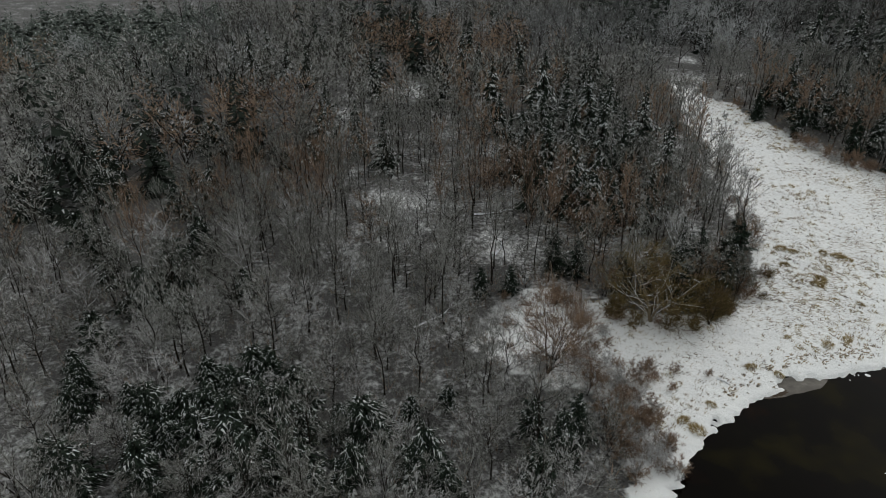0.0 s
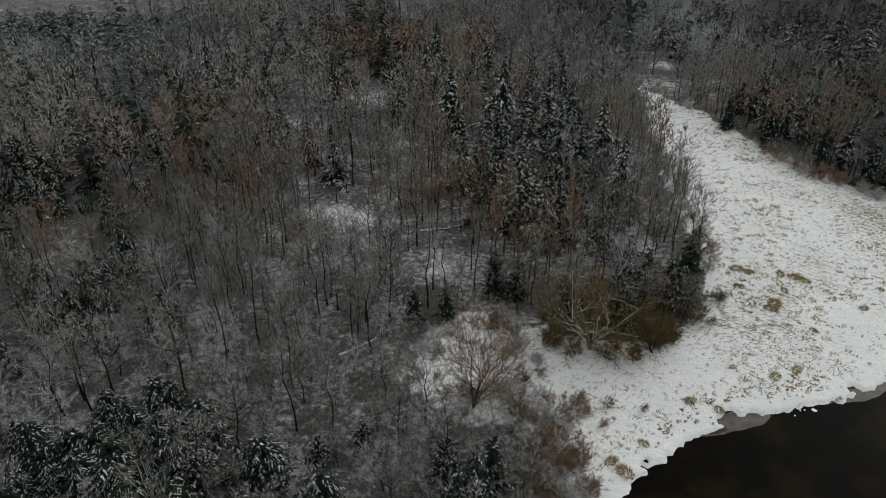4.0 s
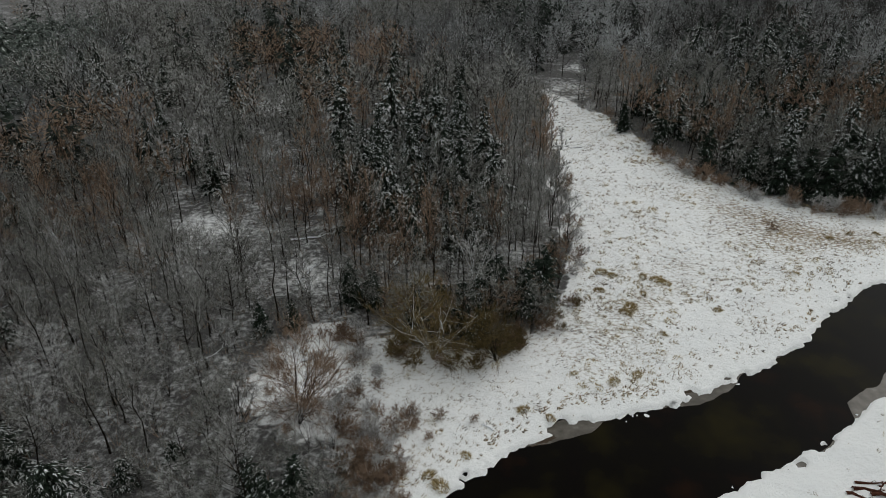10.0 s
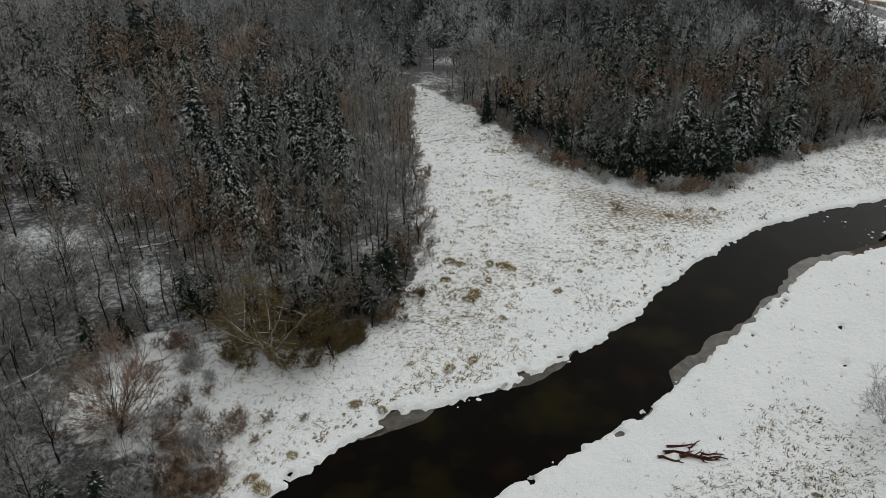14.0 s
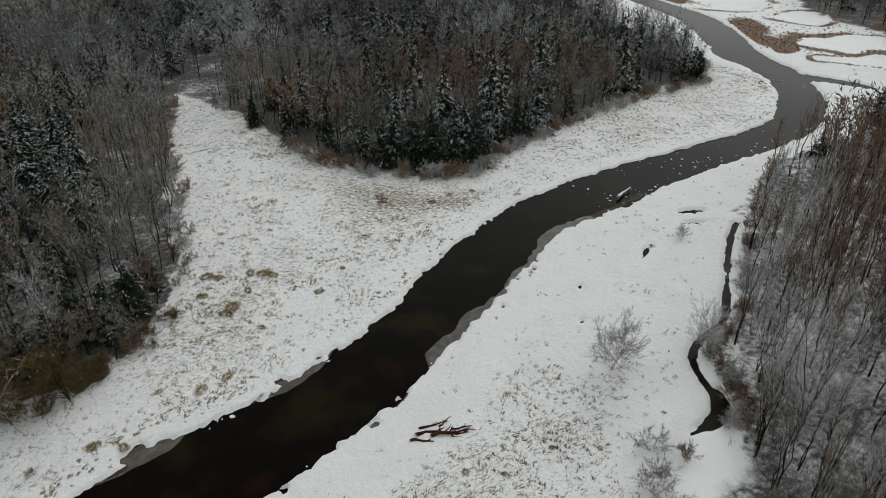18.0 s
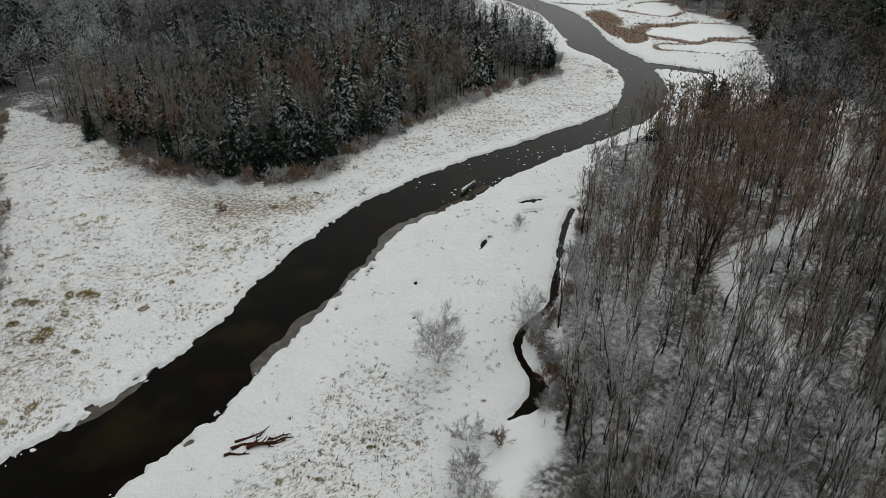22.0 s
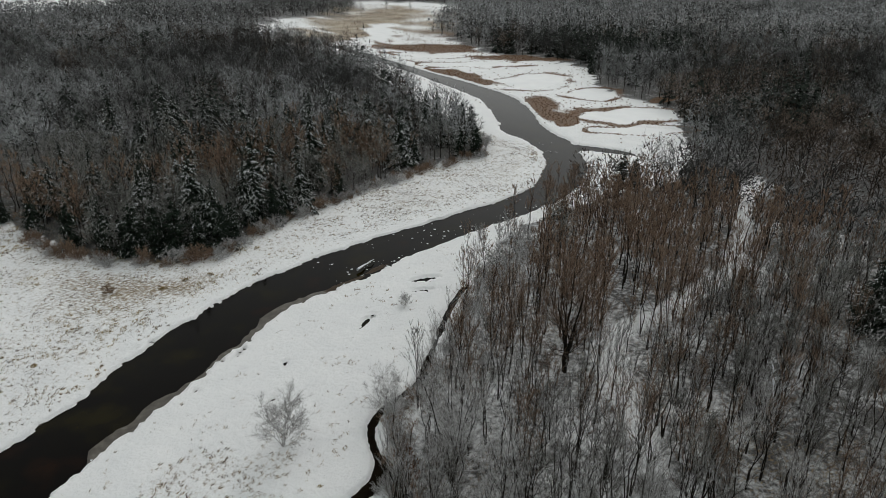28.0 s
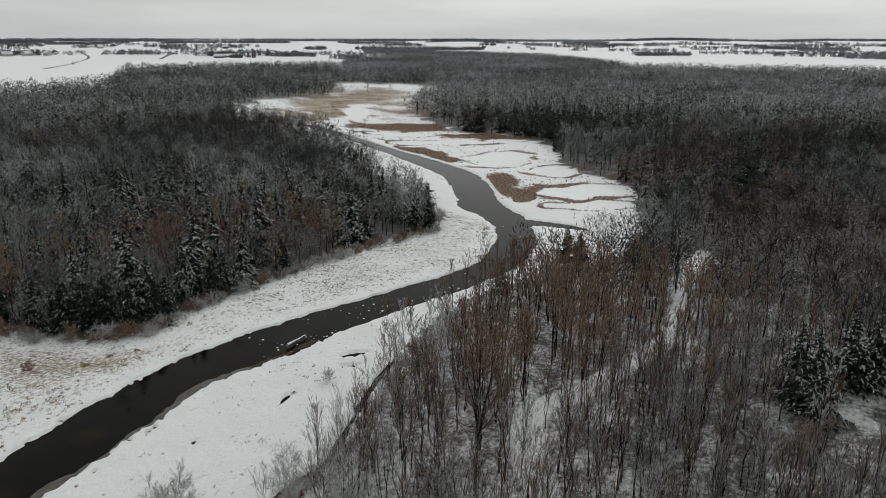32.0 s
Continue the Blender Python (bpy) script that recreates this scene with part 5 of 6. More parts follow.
# ---- bushes, each one a thing ----
for kind, x, y, v, g, label in (
        ("shrub_pale", 92, 43, 1, 1.05, "round frosted bush alone on the snowy flat"), ("shrub_pale", 104, 40.8, 2, 0.8, "frosted bush beside the creek's bend"),
        ("bush_grey", 87.2, 32, 0, 1.05, "frosted bush beside the snowed-over channel"), ("bush_brown", 89.2, 29.4, 3, 0.7, "small brown bush beside the snowed-over channel"),
        ("bush_grey", 84.4, 28.4, 1, 1.15, "frosted bush beside the snowed-over channel"), ("bush_grey", 82.6, 25.2, 2, 1.1, "frosted bush beside the snowed-over channel"),
        ("bush_grey", 122, 61, 1, 0.75, "small frosted bush near an open pool"), ("bush_brown", 20.5, 74.5, 2, 0.8, "brown bush in a snowy clearing"),
        ("bush_brown", 22, 72.8, 3, 0.7, "brown bush in a snowy clearing"), ("bush_grey", 24, 57, 1, 0.9, "frosted bush at the wood's edge"),
        ("bush_brown", 25.6, 54.5, 0, 1.0, "brown bush at the wood's edge"), ("bush_brown", 23.5, 52, 4, 1.1, "brown bush at the wood's edge"), ("bush_grey", 20.5, 61, 2, 0.9, "frosted bush in a clearing"),
        ("bush_olive", 34, 67.2, 1, 0.8, "olive-brown bush under the willow"), ("bush_olive", 29, 67.4, 3, 0.9, "olive-brown bush under the willow"), ("bush_brown", 42, 70, 0, 0.9, "brown bush at the wood's corner"),
        ("bush_brown", 45.5, 72.5, 1, 0.9, "brown bush at the wood's corner"), ("bush_brown", 80, 148.5, 2, 0.8, "brown bush at the head of the meadow"), ("bush_grey", 77, 153, 2, 0.8, "frosted bush at the head of the meadow"),
        ("bush_grey", 82, 151, 4, 1.0, "frosted bush at the head of the meadow"), ("bush_brown", 87.5, 93.6, 2, 0.6, "low brown bush in the meadow"), ("bush_brown", 31, 59, 2, 0.45, "low brown bush on the snowy bank"),
        ("bush_brown", 34.5, 58, 1, 0.35, "low brown bush on the snowy bank"), ("bush_brown", 29.5, 56, 3, 0.4, "low brown bush on the snowy bank"), ("bush_grey", 205, 84, 1, 0.9, "frosted bush beside the river's bend")):
    plant(kind, v, "bush", label, "bush", "bushes on the open snow", x, y, rng.uniform(0, 360), g * 1.15)
for k in range(15):
    u = k / 14
    plant("low_brown", k % 5, "low_tree", "low many-stemmed tree with dense brown twigs at the wood's corner", "tree", "low brown trees at the wood's corner",
          27 + 23 * u + rng.normal(0, 0.8), np.interp(u, [0, 0.35, 0.6, 1], [75.5, 74, 74, 82]) + rng.normal(0, 1.3), rng.uniform(0, 360), rng.uniform(0.75, 1.05))
for k in range(74):
    x, y = rng.uniform(9, 25), rng.uniform(56, 77)
    if not inside(np.array([x]), np.array([y]), WEST_WOOD)[0] and math.hypot(x - 17, y - 66) > 3.4:
        plant("bush_grey" if k % 3 else "bush_brown", k % 5, "bush", "frosted bush at the edge of a snowy clearing", "bush", "bushes round the clearing", x, y, rng.uniform(0, 360), rng.uniform(0.4, 1.0))
for k in range(60):
    x, y = rng.uniform(21, 28), rng.uniform(44, 60)
    plant("bush_brown" if k % 3 else "bush_grey", k % 5, "bush", "brown bush on the low bank beside the wood", "bush", "bushes on the low bank", x + (y - 52) * 0.1, y, rng.uniform(0, 360), rng.uniform(0.35, 1.0))
for k in range(34):
    u = k / 33
    plant("bush_olive" if k % 4 else "bush_brown", k % 5, "bush", "olive-brown bush at the wood's corner", "bush", "bushes at the wood's corner", 26 + 25 * u + rng.normal(0, 1.0), np.interp(u, [0, 0.35, 0.6, 1], [71, 69, 69.5, 79]) + rng.normal(0, 1.2), rng.uniform(0, 360), rng.uniform(0.5, 0.95))
hem = [(82, 131), (85.6, 114.5), (91, 106), (96, 100.4), (107.6, 96.6), (114, 100), (121, 103.2), (133, 107), (153, 112), (172, 116), (187, 115.5), (197, 127), (208, 149)]
for (ax, ay), (bx, by) in zip(hem, hem[1:]):
    m = max(8, int(math.hypot(bx - ax, by - ay) * 0.9))
    for k in range(m):
        u = (k + rng.uniform(0, 0.9)) / m
        brown = rng.uniform() < 0.45
        plant("bush_brown" if brown else "bush_grey", int(rng.integers(0, 5)), "shrub", ("low brown" if brown else "low frosted") + " bush in the belt along the wood's foot", "bush", "belt of bushes along the north wood",
              ax + (bx - ax) * u + rng.normal(0, 0.8), ay + (by - ay) * u + rng.normal(0, 1.0) - 0.2, rng.uniform(0, 360), rng.uniform(0.5, 1.15))
for k in range(46):
    u = k / 45
    x, y = np.interp(u, [0, 0.3, 0.7, 1], [54, 58, 62, 68]), np.interp(u, [0, 0.3, 0.7, 1], [84, 112, 140, 163])
    plant("bush_brown" if rng.uniform() < 0.5 else "bush_grey", int(rng.integers(0, 5)), "bush", "bare bush in the hem of the west wood", "bush", "bushes along the west wood", x + rng.normal(0, 0.8), y + rng.normal(0, 1), rng.uniform(0, 360), rng.uniform(0.5, 1.0))
for k in range(40):
    p = CREEK[int(k / 40 * (len(CREEK) - 4)) + 2]
    plant("bush_grey" if rng.uniform() < 0.65 else "bush_brown", int(rng.integers(0, 5)), "bush", "frosted bush on the creek's bank", "bush", "bushes along the creek", p[0] + 1.6 + rng.normal(0, 0.6), p[1] - 1.6 + rng.normal(0, 0.6), rng.uniform(0, 360), rng.uniform(0.45, 0.9))


# ---- grass ----
def tuft(rng, n, h, lie, wide):
    az = rng.uniform(0, 6.28, n)
    D = np.stack([np.cos(az) * lie * 0.6, np.sin(az) * lie * 0.6, rng.uniform(0.25, 0.9, n)], -1) + [0.8 * lie, 0.15 * lie, 0]
    P = np.stack([np.cos(az) * 0.12, np.sin(az) * 0.12, np.full(n, -0.04)], -1) * [h, h, 1]
    return slivers(P, D, h * rng.uniform(0.6, 1.1, n), wide * rng.uniform(0.6, 1.3, n), rng)


def flattened(rng, n, wide, long):
    """Grass pressed over by snow: short blades lying much the same way."""
    P = np.c_[rng.normal(0, 0.16, n), rng.normal(0, 0.1, n), np.full(n, -0.02)]
    D = np.c_[np.ones(n), rng.normal(0, 0.35, n), rng.uniform(0.12, 0.75, n)]
    return slivers(P, D, long * rng.uniform(0.5, 1.2, n), wide * rng.uniform(0.6, 1.4, n), rng)


def mound(rng, n, wide):
    """A soft mound of dead grass, laid over by the snow."""
    a, q = rng.uniform(0, 6.28, n), np.sqrt(rng.uniform(0, 1, n))
    P = np.c_[np.cos(a) * q * 0.5, np.sin(a) * q * 0.34, 0.2 * (1 - q * q) - 0.03]
    D = np.c_[np.cos(a) * 0.5 + 0.5, np.sin(a) * 0.5, rng.uniform(0.1, 0.8, n)] + rng.normal(0, 0.25, (n, 3))
    return slivers(P, D, rng.uniform(0.16, 0.36, n), wide * rng.uniform(0.6, 1.4, n), rng)


TUFT = [[(*flattened(rng, 7, 0.13, 0.5), 0)] for _ in range(6)]
X, Y = scatter([(18, 0), (205, 0), (205, 172), (18, 172)], 0.44, rng)
w = water_at(X, Y)
ok = (w > 0.5) & ~wood_at(X, Y) & (line_distance(X, Y, SIDE) > 0)
X, Y, w = X[ok], Y[ok], w[ok]
south = (Y < np.interp(X, RIVER[:95, 0], RIVER[:95, 1]))
thick = 0.25 + 1.8 * np.clip(fbm(X * 0.11, Y * 0.11, 81) - 0.3, 0, 1) + 0.5 * marsh_at(X, Y)
thick *= np.clip(Y / 24, 0.02, 1) * np.clip(w / 5, 0.12, 1) * np.where(south & (w < 8), 0.14, np.where(south, 1.25, 1.0)) * np.where(fbm(X * 0.35, Y * 0.35, 85) > 0.5, 1.4, 0.45)
ok = rng.uniform(size=len(X)) < thick
X, Y = X[ok], Y[ok]
strewn("meadow_grass", "dead grass tufts poking through the snow", "grass", TUFT, X, Y, rng.integers(0, 6, len(X)), 0.35 + 0.85 * rng.uniform(size=len(X)) ** 1.7, rng.normal(0.3, 0.7, len(X)), (GRASS,))
REEDY = [[(*tuft(rng, 11, 0.8, 0.7, 0.18), 0)] for _ in range(5)]
X, Y = scatter([(222, 90), (420, 90), (520, 640), (240, 500)], 1.45, rng)
ok = (rng.uniform(size=len(X)) < marsh_at(X, Y) ** 1.3 * np.where(Y > 320, 0.25, 1.0)) & ~wood_at(X, Y) & (water_at(X, Y) > 0.6)
X, Y = X[ok], Y[ok]
strewn("marsh_reeds", "russet reeds and sedge around the frozen pools", "reeds", REEDY, X, Y, rng.integers(0, 5, len(X)), rng.uniform(0.5, 1.0, len(X)), rng.uniform(0, 6.28, len(X)), (REED,))
SHEAF = [[(*mound(rng, 44, 0.06), 0)] for _ in range(4)]
X, Y = scatter([(26, 46), (110, 84), (118, 98), (60, 172), (54, 90), (26, 64)], 1.5, rng)
ok = (water_at(X, Y) > 3.5) & ~wood_at(X, Y) & (fbm(X * 0.16, Y * 0.16, 88) + rng.normal(0, 0.05, len(X)) > np.where(Y < 90, 0.55, 0.58)) & (rng.uniform(size=len(X)) < 0.7)
X, Y = X[ok], Y[ok]
strewn("straw_tufts", "tan and brown grass tufts standing in the meadow snow", "grass", SHEAF, X, Y, rng.integers(0, 4, len(X)), rng.uniform(0.6, 1.5, len(X)), rng.normal(0.3, 0.8, len(X)), (STRAW,))
X, Y = np.r_[rng.normal(78, 7, 60), rng.normal(96, 6, 34)], np.r_[rng.normal(37.5, 2.2, 60), rng.normal(40, 3, 34)]
ok = (water_at(X, Y) > 2) & ~wood_at(X, Y)
X, Y = X[ok], Y[ok]
strewn("straw_tufts", "grey-brown grass tufts on the snowy river bank", "grass", SHEAF, X, Y, rng.integers(0, 4, len(X)), rng.uniform(0.35, 0.85, len(X)), rng.normal(0.3, 0.8, len(X)), (GRASS,))
k = rng.integers(3, len(CREEK) - 2, 420)
X, Y = CREEK[k, 0] + 1.3 + np.abs(rng.normal(0, 1.1, 420)), CREEK[k, 1] - 1.3 - np.abs(rng.normal(0, 0.9, 420))
ok = water_at(X, Y) > 0.3
X, Y = X[ok], Y[ok]
strewn("bank_grass", "dark russet grass hanging over the creek's bank", "grass", SHEAF, X, Y, rng.integers(0, 4, len(X)), rng.uniform(0.5, 1.1, len(X)), rng.uniform(0, 6.28, len(X)), (REED,))
CLUMPS = [tri_mesh("clump", *mound(rng, 260, 0.035), STRAW) for _ in range(3)]
for x, y, g in ((58, 76, 1.5), (57, 75, 1.2), (57, 85, 1.3), (58.5, 84, 1.0), (64, 82, 1.3), (65, 81, 1.1), (62.5, 83, 1.0), (54, 63, 1.0), (51, 62, 1.1), (40, 59, 1.0), (69, 74, 0.9), (30, 50, 1.3), (29, 51.5, 1.0),
                (42.5, 57.5, 0.8), (47, 64, 0.7), (60, 70, 0.8), (61, 79, 0.9), (55.5, 80.5, 1.0), (74, 78, 0.7), (83, 34.5, 0.8), (79, 37, 0.9), (73, 36.5, 0.8), (70, 38.5, 1.0), (92, 35, 0.7), (33, 53.5, 0.8), (95, 90, 0.9), (99, 91, 0.8), (103, 90.5, 0.8)):
    ob = new("grass_clump", CLUMPS[int(rng.integers(0, 3))])
    ob.matrix_basis = spun(x, y, float(ground_at(np.array(x), np.array(y))) * 0.8, rng.uniform(0, 360), g * (1.5 if y > 45 else 0.9))
    tagged(ob, "tan straw-coloured grass clump in the snow", "grass clump", "straw clumps on the river flat")


# ---- fallen wood, stones ----
def log(name, label, x, y, turn, length, radius, mat, limbs=4):
    """A fallen stem with broken limbs."""
    root = thing(name, label, "fallen tree" if length > 3 else "driftwood", "fallen wood")
    root.matrix_basis = pose(x, y, float(ground_at(np.array(x), np.array(y))) * 0.8 + radius * 0.6, 0, 0, turn)
    u = np.linspace(0, 1, 6)
    path = np.stack([u * length, rng.normal(0, 0.03 * length, 6), rng.normal(0, 0.02 * length, 6) * (u > 0)], -1)
    part("stem", tri_mesh(name + "_stem", *tube(path, radius * (1 - 0.75 * u), 6), mat), root)
    for k in range(limbs):
        f = rng.uniform(0.35, 0.95)
        o = np.array([np.interp(f, u, path[:, c]) for c in range(3)])
        d = np.array([rng.uniform(0.3, 1), rng.choice([-1, 1]) * rng.uniform(0.4, 1), rng.uniform(0, 0.7)]) * length * rng.uniform(0.08, 0.2)
        part("limb", tri_mesh(name + "_limb", *tube([o, o + d * 0.5 + rng.normal(0, 0.04 * length, 3) * [1, 1, 0.3], o + d], [radius * 0.4, radius * 0.25, 0.01], 4), mat), root)


for dx, dy, turn, long_, rad, label in ((0, 0, -26, 5.2, 0.3, "charred red-brown driftwood log stranded on the snowy flat"), (1.2, -0.9, -20, 4.6, 0.26, "charred red-brown driftwood log stranded on the snowy flat"),
                                        (0.6, 0.5, -8, 3.0, 0.2, "red-brown driftwood log lying across the heap"), (-0.9, -0.5, -34, 2.4, 0.24, "short dark driftwood log half buried in snow"),
                                        (3.4, -1.2, -14, 2.2, 0.2, "short dark driftwood log half buried in snow"), (2.6, -0.2, 20, 1.8, 0.14, "broken red-brown driftwood branch in the snow")):
    log("driftwood_log", label, 68.2 + dx, 45.2 + dy, turn, long_, rad * 0.74, DRIFT, 7 if long_ > 3 else 4)
log("fallen_tree", "snow-covered fallen tree in the west wood", 13, 100, 10, 7, 0.28, LOGWOOD, 5)
log("fallen_tree", "dark fallen tree in the west wood", 14.5, 87, 60, 6, 0.25, LOGWOOD, 5)
log("fallen_tree", "pale fallen tree under the brush", 2, 70, 40, 8, 0.2, BARK_PALE, 6)
log("fallen_tree", "pale fallen tree by the clearing", 16, 70.5, 25, 5, 0.25, BARK_PALE, 3)
log("fallen_tree", "snow-covered trunk leaning among the east wood's poles", 142, 13, 30, 10, 0.22, BARK_PALE, 8)
log("fallen_tree", "grey fallen branch on the meadow", 66, 131, 12, 5, 0.13, LOGWOOD, 4)
log("fallen_tree", "grey branch lying on the meadow snow", 70.5, 88.5, 30, 2.6, 0.1, LOGWOOD, 4)
log("fallen_tree", "snowy log lying in the river's riffle", 123, 76.4, 20, 5.0, 0.28, BARK_PALE, 1)
log("fallen_tree", "low broken branch on the snowy bank", 36.2, 56.4, 130, 2.4, 0.1, LOGWOOD, 5)


def rock(rng, lumps=5):
    bm = bmesh.new()
    bmesh.ops.create_icosphere(bm, subdivisions=2, radius=1)
    for v in bm.verts:
        v.co *= 0.75 + 0.4 * noise.noise(v.co * 1.3 + Vector((lumps * 7.0, 0, 0)))
        v.co.z *= 0.55
    me = bpy.data.meshes.new("stone")
    bm.to_mesh(me)
    cap = bmesh.new()
    cap.from_mesh(me)
    bmesh.ops.delete(cap, geom=[v for v in cap.verts if v.co.z < 0.12], context="VERTS")
    for v in cap.verts:
        v.co *= 1.07
        v.co.z += 0.03
    me2 = bpy.data.meshes.new("snow_cap")
    cap.to_mesh(me2)
    bm.free(), cap.free()
    me.materials.append(STONE)
    me2.materials.append(CLUMP)
    return me, me2


ROCKS = [rock(rng, k) for k in range(4)]
for k in range(130):
    s = int(rng.choice([rng.integers(66, 92), rng.integers(31, 45), rng.integers(99, 111)], p=[0.83, 0.02, 0.15]))
    c, d = RIVER[s], RIVER[s + 1] - RIVER[s]
    nrm = np.array([-d[1], d[0]]) / np.hypot(d[0], d[1])
    off = rng.choice([-1, 1], p=[0.65, 0.35]) * c[2] * rng.uniform(0.1, 0.98)
    root = thing("river_stone", "snow-capped stone in the shallow river", "stone", "stones in the river")
    root.matrix_basis = spun(c[0] + nrm[0] * off + rng.normal(0, 0.8), c[1] + nrm[1] * off, -0.3, rng.uniform(0, 360), 0.1 + 0.26 * rng.uniform() ** 2)
    a, b = ROCKS[k % 4]
    part("stone", a, root)
    part("snow_cap", b, root)


def floe(rng):
    a = np.linspace(0, 6.283, 11, endpoint=False)
    r = rng.uniform(0.55, 1.1, 11)
    top = np.c_[np.cos(a) * r, np.sin(a) * r * 0.7, np.full(11, 0.05)]
    low = top * [1.03, 1.03, 0] + [0, 0, -0.06]
    V = np.vstack([top, low, [[0, 0, 0.07]]])
    k = np.arange(11)
    j = (k + 1) % 11
    return V, np.vstack([np.c_[k, j, np.full(11, 22)], np.c_[k + 11, j + 11, j], np.c_[k + 11, j, k]])


FLOES = [tri_mesh("floe", *floe(rng), CLUMP) for _ in range(4)]
for k in range(26):
    s = int(rng.integers(34, 42)) if k < 20 else int(rng.integers(23, 87))
    c, d = RIVER[s], RIVER[s + 1] - RIVER[s]
    nrm = np.array([-d[1], d[0]]) / np.hypot(d[0], d[1])
    off = (1 if k < 23 else -1) * (c[2] - rng.uniform(0.1, 1.1))
    ob = new("ice_floe", FLOES[k % 4])
    ob.matrix_basis = spun(c[0] + nrm[0] * off + rng.normal(0, 1), c[1] + nrm[1] * off + rng.normal(0, 0.3), -0.3, rng.uniform(0, 360), 0.12 + 0.5 * rng.uniform() ** 2.5)
    tagged(ob, "small broken plate of snowy ice at the river's edge", "ice floe", "broken ice along the bank")


# ---- far country: fields, hedgerows, farm ----
def building(name, label, x, y, turn, w, l, h, roof, wall_mat, roof_mat, windows=0):
    """A gabled farm building: walls, two roof slopes with eaves, door, windows."""
    root = thing(name, label, "building", "farm buildings among the fields")
    root.matrix_basis = pose(x, y, float(ground_at(np.array(x), np.array(y))) - 0.3, 0, 0, turn)
    a, b = w / 2, l / 2
    V = [(-a, -b, 0), (a, -b, 0), (a, b, 0), (-a, b, 0), (-a, -b, h), (a, -b, h), (a, b, h), (-a, b, h), (0, -b, h + roof), (0, b, h + roof)]
    me = bpy.data.meshes.new(name)
    me.from_pydata(V, [], [(0, 1, 5, 8, 4), (2, 3, 7, 9, 6), (1, 2, 6, 5), (3, 0, 4, 7)])
    me.materials.append(wall_mat)
    wall = part("wall", me, root)
    for s in (-1, 1):
        e = 0.8
        p = [(0, -b - e, h + roof), (0, b + e, h + roof), (s * (a + e), b + e, h - roof * e / a), (s * (a + e), -b - e, h - roof * e / a)]
        me = bpy.data.meshes.new("roof")
        me.from_pydata(p + [(u, v, z + 0.35) for u, v, z in p], [], [(0, 1, 2, 3), (4, 5, 6, 7), (0, 1, 5, 4), (1, 2, 6, 5), (2, 3, 7, 6), (3, 0, 4, 7)])
        me.materials.append(roof_mat)
        part("roof", me, root)
    for k in range(windows):
        for s in (-1, 1):
            v = -b + l * (k + 0.5) / windows
            me = bpy.data.meshes.new("window")
            q = [(s * (a + 0.05), v - 0.7, h * 0.4), (s * (a + 0.05), v + 0.7, h * 0.4), (s * (a + 0.05), v + 0.7, h * 0.75), (s * (a + 0.05), v - 0.7, h * 0.75)]
            me.from_pydata(q + [(u - s * 0.1, w_, z) for u, w_, z in q], [], [(0, 1, 2, 3), (4, 5, 6, 7), (0, 1, 5, 4), (2, 3, 7, 6)])
            me.materials.append(PANE)
            part("window", me, wall)


def silo(x, y, r, h):
    root = thing("silo", "tall dark silo beside the barns", "silo", "silos of the farm")
    root.matrix_basis = pose(x, y, float(ground_at(np.array(x), np.array(y))) - 0.3)
    part("shaft", tri_mesh("shaft", *tube([(0, 0, 0), (0, 0, h)], [r, r], 16), SILO, smooth=True), root)
    part("dome", tri_mesh("dome", *tube([(0, 0, h), (0, 0, h + r * 0.6), (0, 0, h + r)], [r, r * 0.75, 0.05], 16), SNOW_ROOF, smooth=True), root)


FX, FY = 667, 1344
building("barn", "dark weathered barn with a snowy roof", FX - 22, FY, 50, 9, 20, 4, 4, BARN_WALL, SNOW_ROOF)
building("barn", "long dark barn with a snow-streaked roof", FX + 8, FY - 10, 60, 9, 24, 3.5, 3, BARN_WALL, BARN_ROOF)
building("barn", "long low shed with a snowy roof", FX + 10, FY + 34, 130, 9, 30, 3.5, 3, BARN_WALL, SNOW_ROOF)
building("house", "pale farmhouse with a snowy roof", FX + 44, FY + 10, 40, 8, 12, 5, 4, HOUSE_WALL, SNOW_ROOF, 4)
for dx, dy, r, h in ((40, -18, 2.4, 17), (46, -14, 2.2, 14), (34, -10, 2.0, 12)):
    silo(FX + dx, FY + dy, r, h)
for k in range(26):
    a, d = rng.uniform(10, 70), rng.uniform(1900, 3800)
    building("house", "pale farmhouse with a snowy roof among bare trees", 70 + d * math.sin(radians(a)), -20 + d * math.cos(radians(a)), rng.uniform(0, 180), 9, 15, 6, 4, HOUSE_WALL if k % 3 else BARN_WALL, SNOW_ROOF, 3)
for x, y in ((334, 1668), (372, 1676), (408, 1670), (452, 1672), (700, 1480)):
    building("house", "pale farmhouse with a snowy roof among bare trees", x, y, rng.uniform(0, 180), 10, 18, 6, 4, HOUSE_WALL, SNOW_ROOF, 3)

HX, HY = [], []
for k in range(84):
    a, d = radians(rng.uniform(3, 76)), 1300 + 3400 * rng.uniform() ** 0.8
    if d < 1500 and a > radians(25):
        continue
    x, y, L = 70 + d * math.sin(a), -20 + d * math.cos(a), rng.uniform(60, 420)
    t = a + math.pi / 2 + rng.normal(0, 0.5)
    thick_ = rng.choice([3, 8, 40, 110], p=[0.5, 0.36, 0.1, 0.04])
    n = int(L * (1 + thick_ / 8) / 5)
    u, v = rng.uniform(-0.5, 0.5, n) * L, rng.uniform(-0.5, 0.5, n) * thick_
    HX.append(x + u * math.sin(t) + v * math.cos(t))
    HY.append(y + u * math.cos(t) - v * math.sin(t))
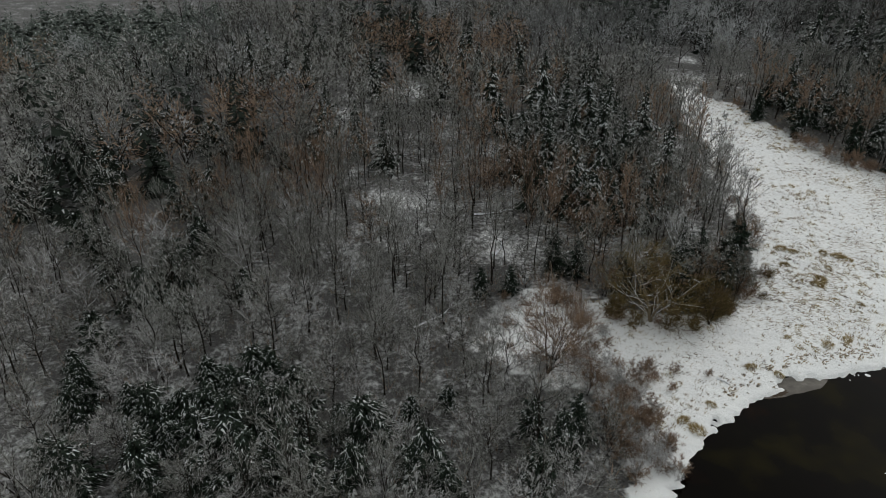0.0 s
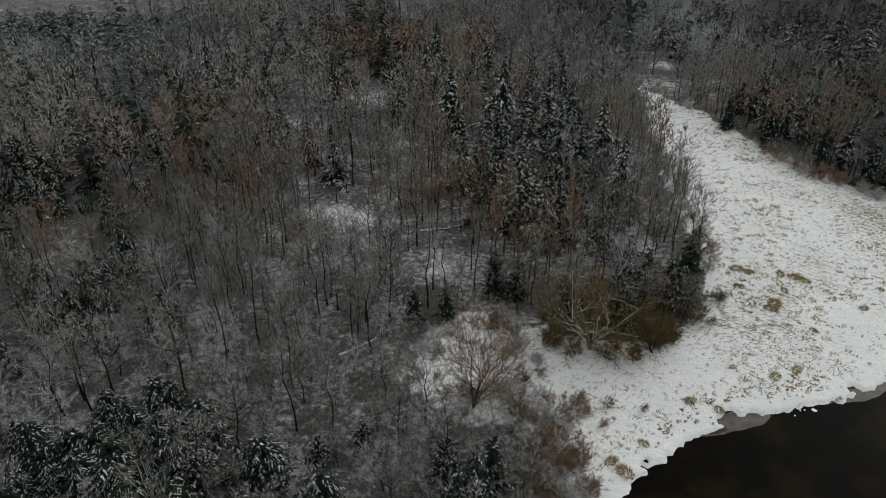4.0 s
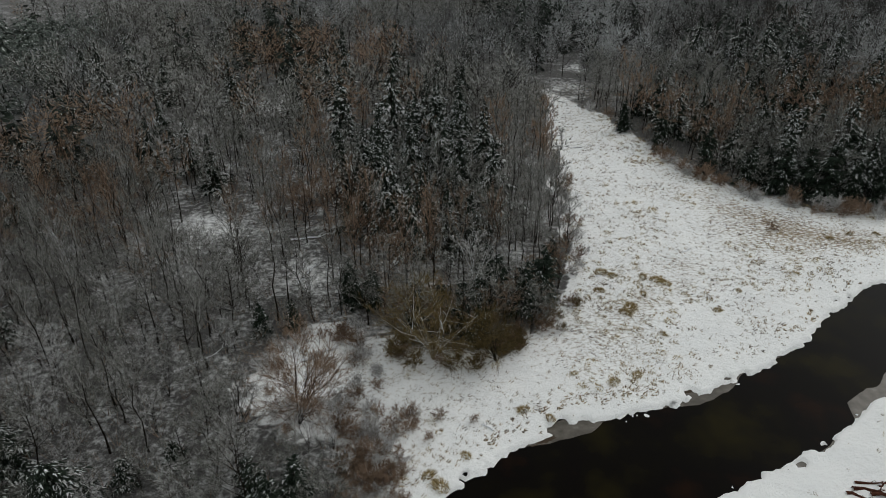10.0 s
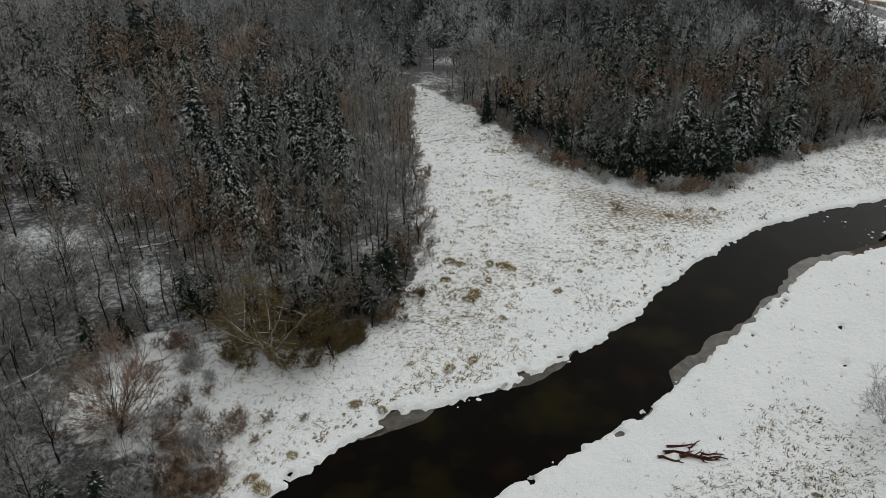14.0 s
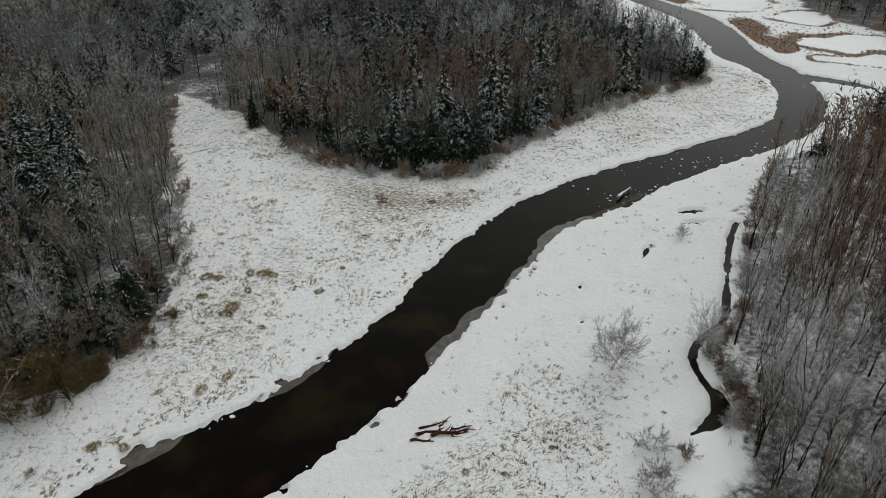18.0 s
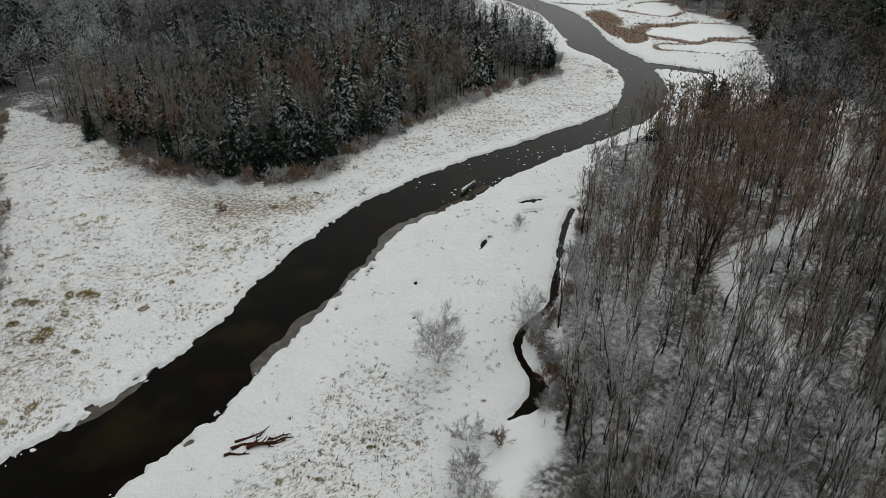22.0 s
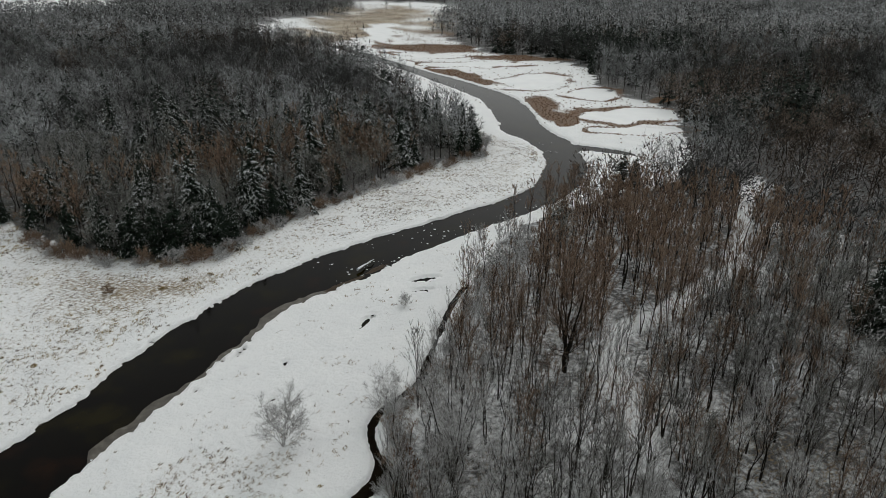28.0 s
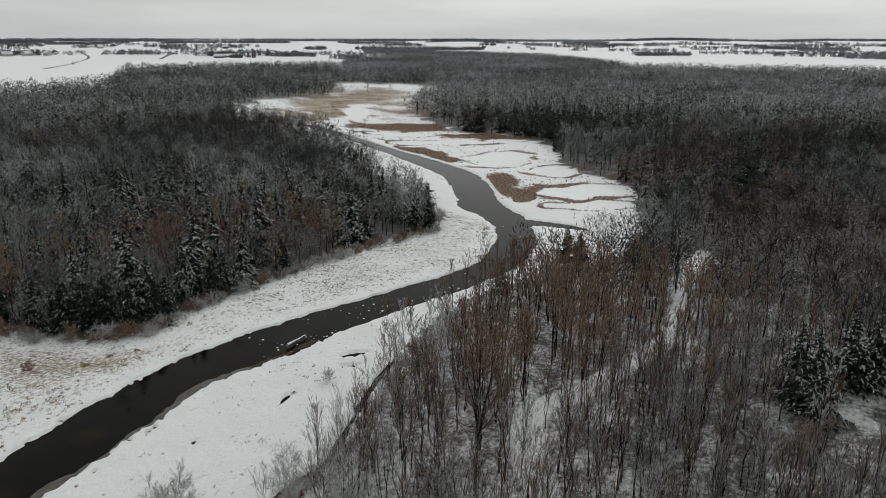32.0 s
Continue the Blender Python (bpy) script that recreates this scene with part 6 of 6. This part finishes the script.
# Copses and woodlots: middle, length across the view, depth, trees to the hundred square metres.
COPSES = ((357, 1704, 90, 50, 1.2), (441, 1696, 100, 16, 1.0), (550, 1627, 98, 34, 1.1), (845, 2397, 36, 22, 1.2), (879, 2282, 58, 26, 1.2), (793, 1930, 22, 14, 1.2),
          (651, 1440, 46, 46, 0.35), (690, 1440, 40, 30, 0.7), (1141, 1420, 170, 230, 0.9), (831, 1167, 74, 34, 1.3), (2180, 1687, 220, 30, 1.0), (1881, 1224, 190, 20, 1.0),
          (1820, 1412, 60, 20, 1.0), (1835, 931, 160, 14, 1.0), (2906, 1425, 120, 60, 1.0), (2578, 1159, 110, 90, 1.0), (2352, 948, 70, 60, 1.0), (2138, 744, 200, 16, 1.0))
WOODLOTS = ((751, 3028, 260, 120, 0.8), (639, 3377, 260, 160, 0.7), (841, 2726, 210, 20, 0.9), (1406, 3038, 520, 150, 0.7), (1901, 2645, 310, 60, 0.8), (2360, 2540, 330, 220, 0.6), (3473, 2123, 520, 330, 0.5),
            (3930, 1920, 420, 120, 0.5), (4350, 1750, 420, 260, 0.5), (4600, 1450, 460, 300, 0.5), (2418, 2240, 330, 26, 1.0), (3000, 1750, 380, 24, 1.0), (3300, 1300, 420, 30, 1.0), (2700, 2050, 300, 16, 1.0))
for x, y, L, w_, dense in COPSES + WOODLOTS:
    n, t = int(L * w_ / 60 * dense), math.atan2(x - 73, y + 20)
    u, v = rng.uniform(-0.5, 0.5, n) * L, rng.uniform(-0.5, 0.5, n) * w_ * (1 - 0.6 * rng.uniform(0, 1, n) ** 4)
    HX.append(x + u * math.cos(t) + v * math.sin(t))
    HY.append(y - u * math.sin(t) + v * math.cos(t))
HX, HY = np.concatenate(HX), np.concatenate(HY)
ok = ~wood_at(HX, HY) & (np.hypot(HX - FX - 20, HY - FY + 10) > 85)
HX, HY = HX[ok], HY[ok]
strewn("hedgerow_trees", "dark bare hedgerows and copses among the snowy fields", "trees", DOT, HX, HY, rng.integers(0, 6, len(HX)), rng.uniform(0.55, 1.1, len(HX)), rng.uniform(0, 6.28, len(HX)), (BARK, TWIG_HAZE))
a, d = np.radians(rng.uniform(0, 80, 9000)), rng.uniform(4100, 4700, 9000)
X, Y = 70 + d * np.sin(a), -20 + d * np.cos(a)
ok = fbm(a * 9, a * 0 + d * 0.002, 52) + rng.normal(0, 0.04, 9000) > 0.42
X, Y = X[ok], Y[ok]
strewn("far_woods", "thin blue-grey line of woods on the horizon", "woods", DOT, X, Y, rng.integers(0, 6, len(X)), rng.uniform(0.7, 1.4, len(X)), rng.uniform(0, 6.28, len(X)), (BARK, TWIG_HAZE))
# Lanes between the fields, marked by low dark verges.
for lane in (((285, 1077), (338, 1185), (419, 1403), (452, 1523), (480, 1671)), ((527, 1332), (616, 1541), (667, 1651))):
    lane = np.array(lane, float)
    u = np.sort(rng.uniform(0, len(lane) - 1.001, 260))
    X, Y = (np.interp(u, np.arange(len(lane)), lane[:, i]) + rng.normal(0, 1.2, 260) for i in (0, 1))
    strewn("lane_verge", "low dark brush along a farm lane in the snow", "hedge", DOT, X, Y, rng.integers(0, 6, 260), rng.uniform(0.09, 0.2, 260), rng.uniform(0, 6.28, 260), (BARK, TWIG_GREY))
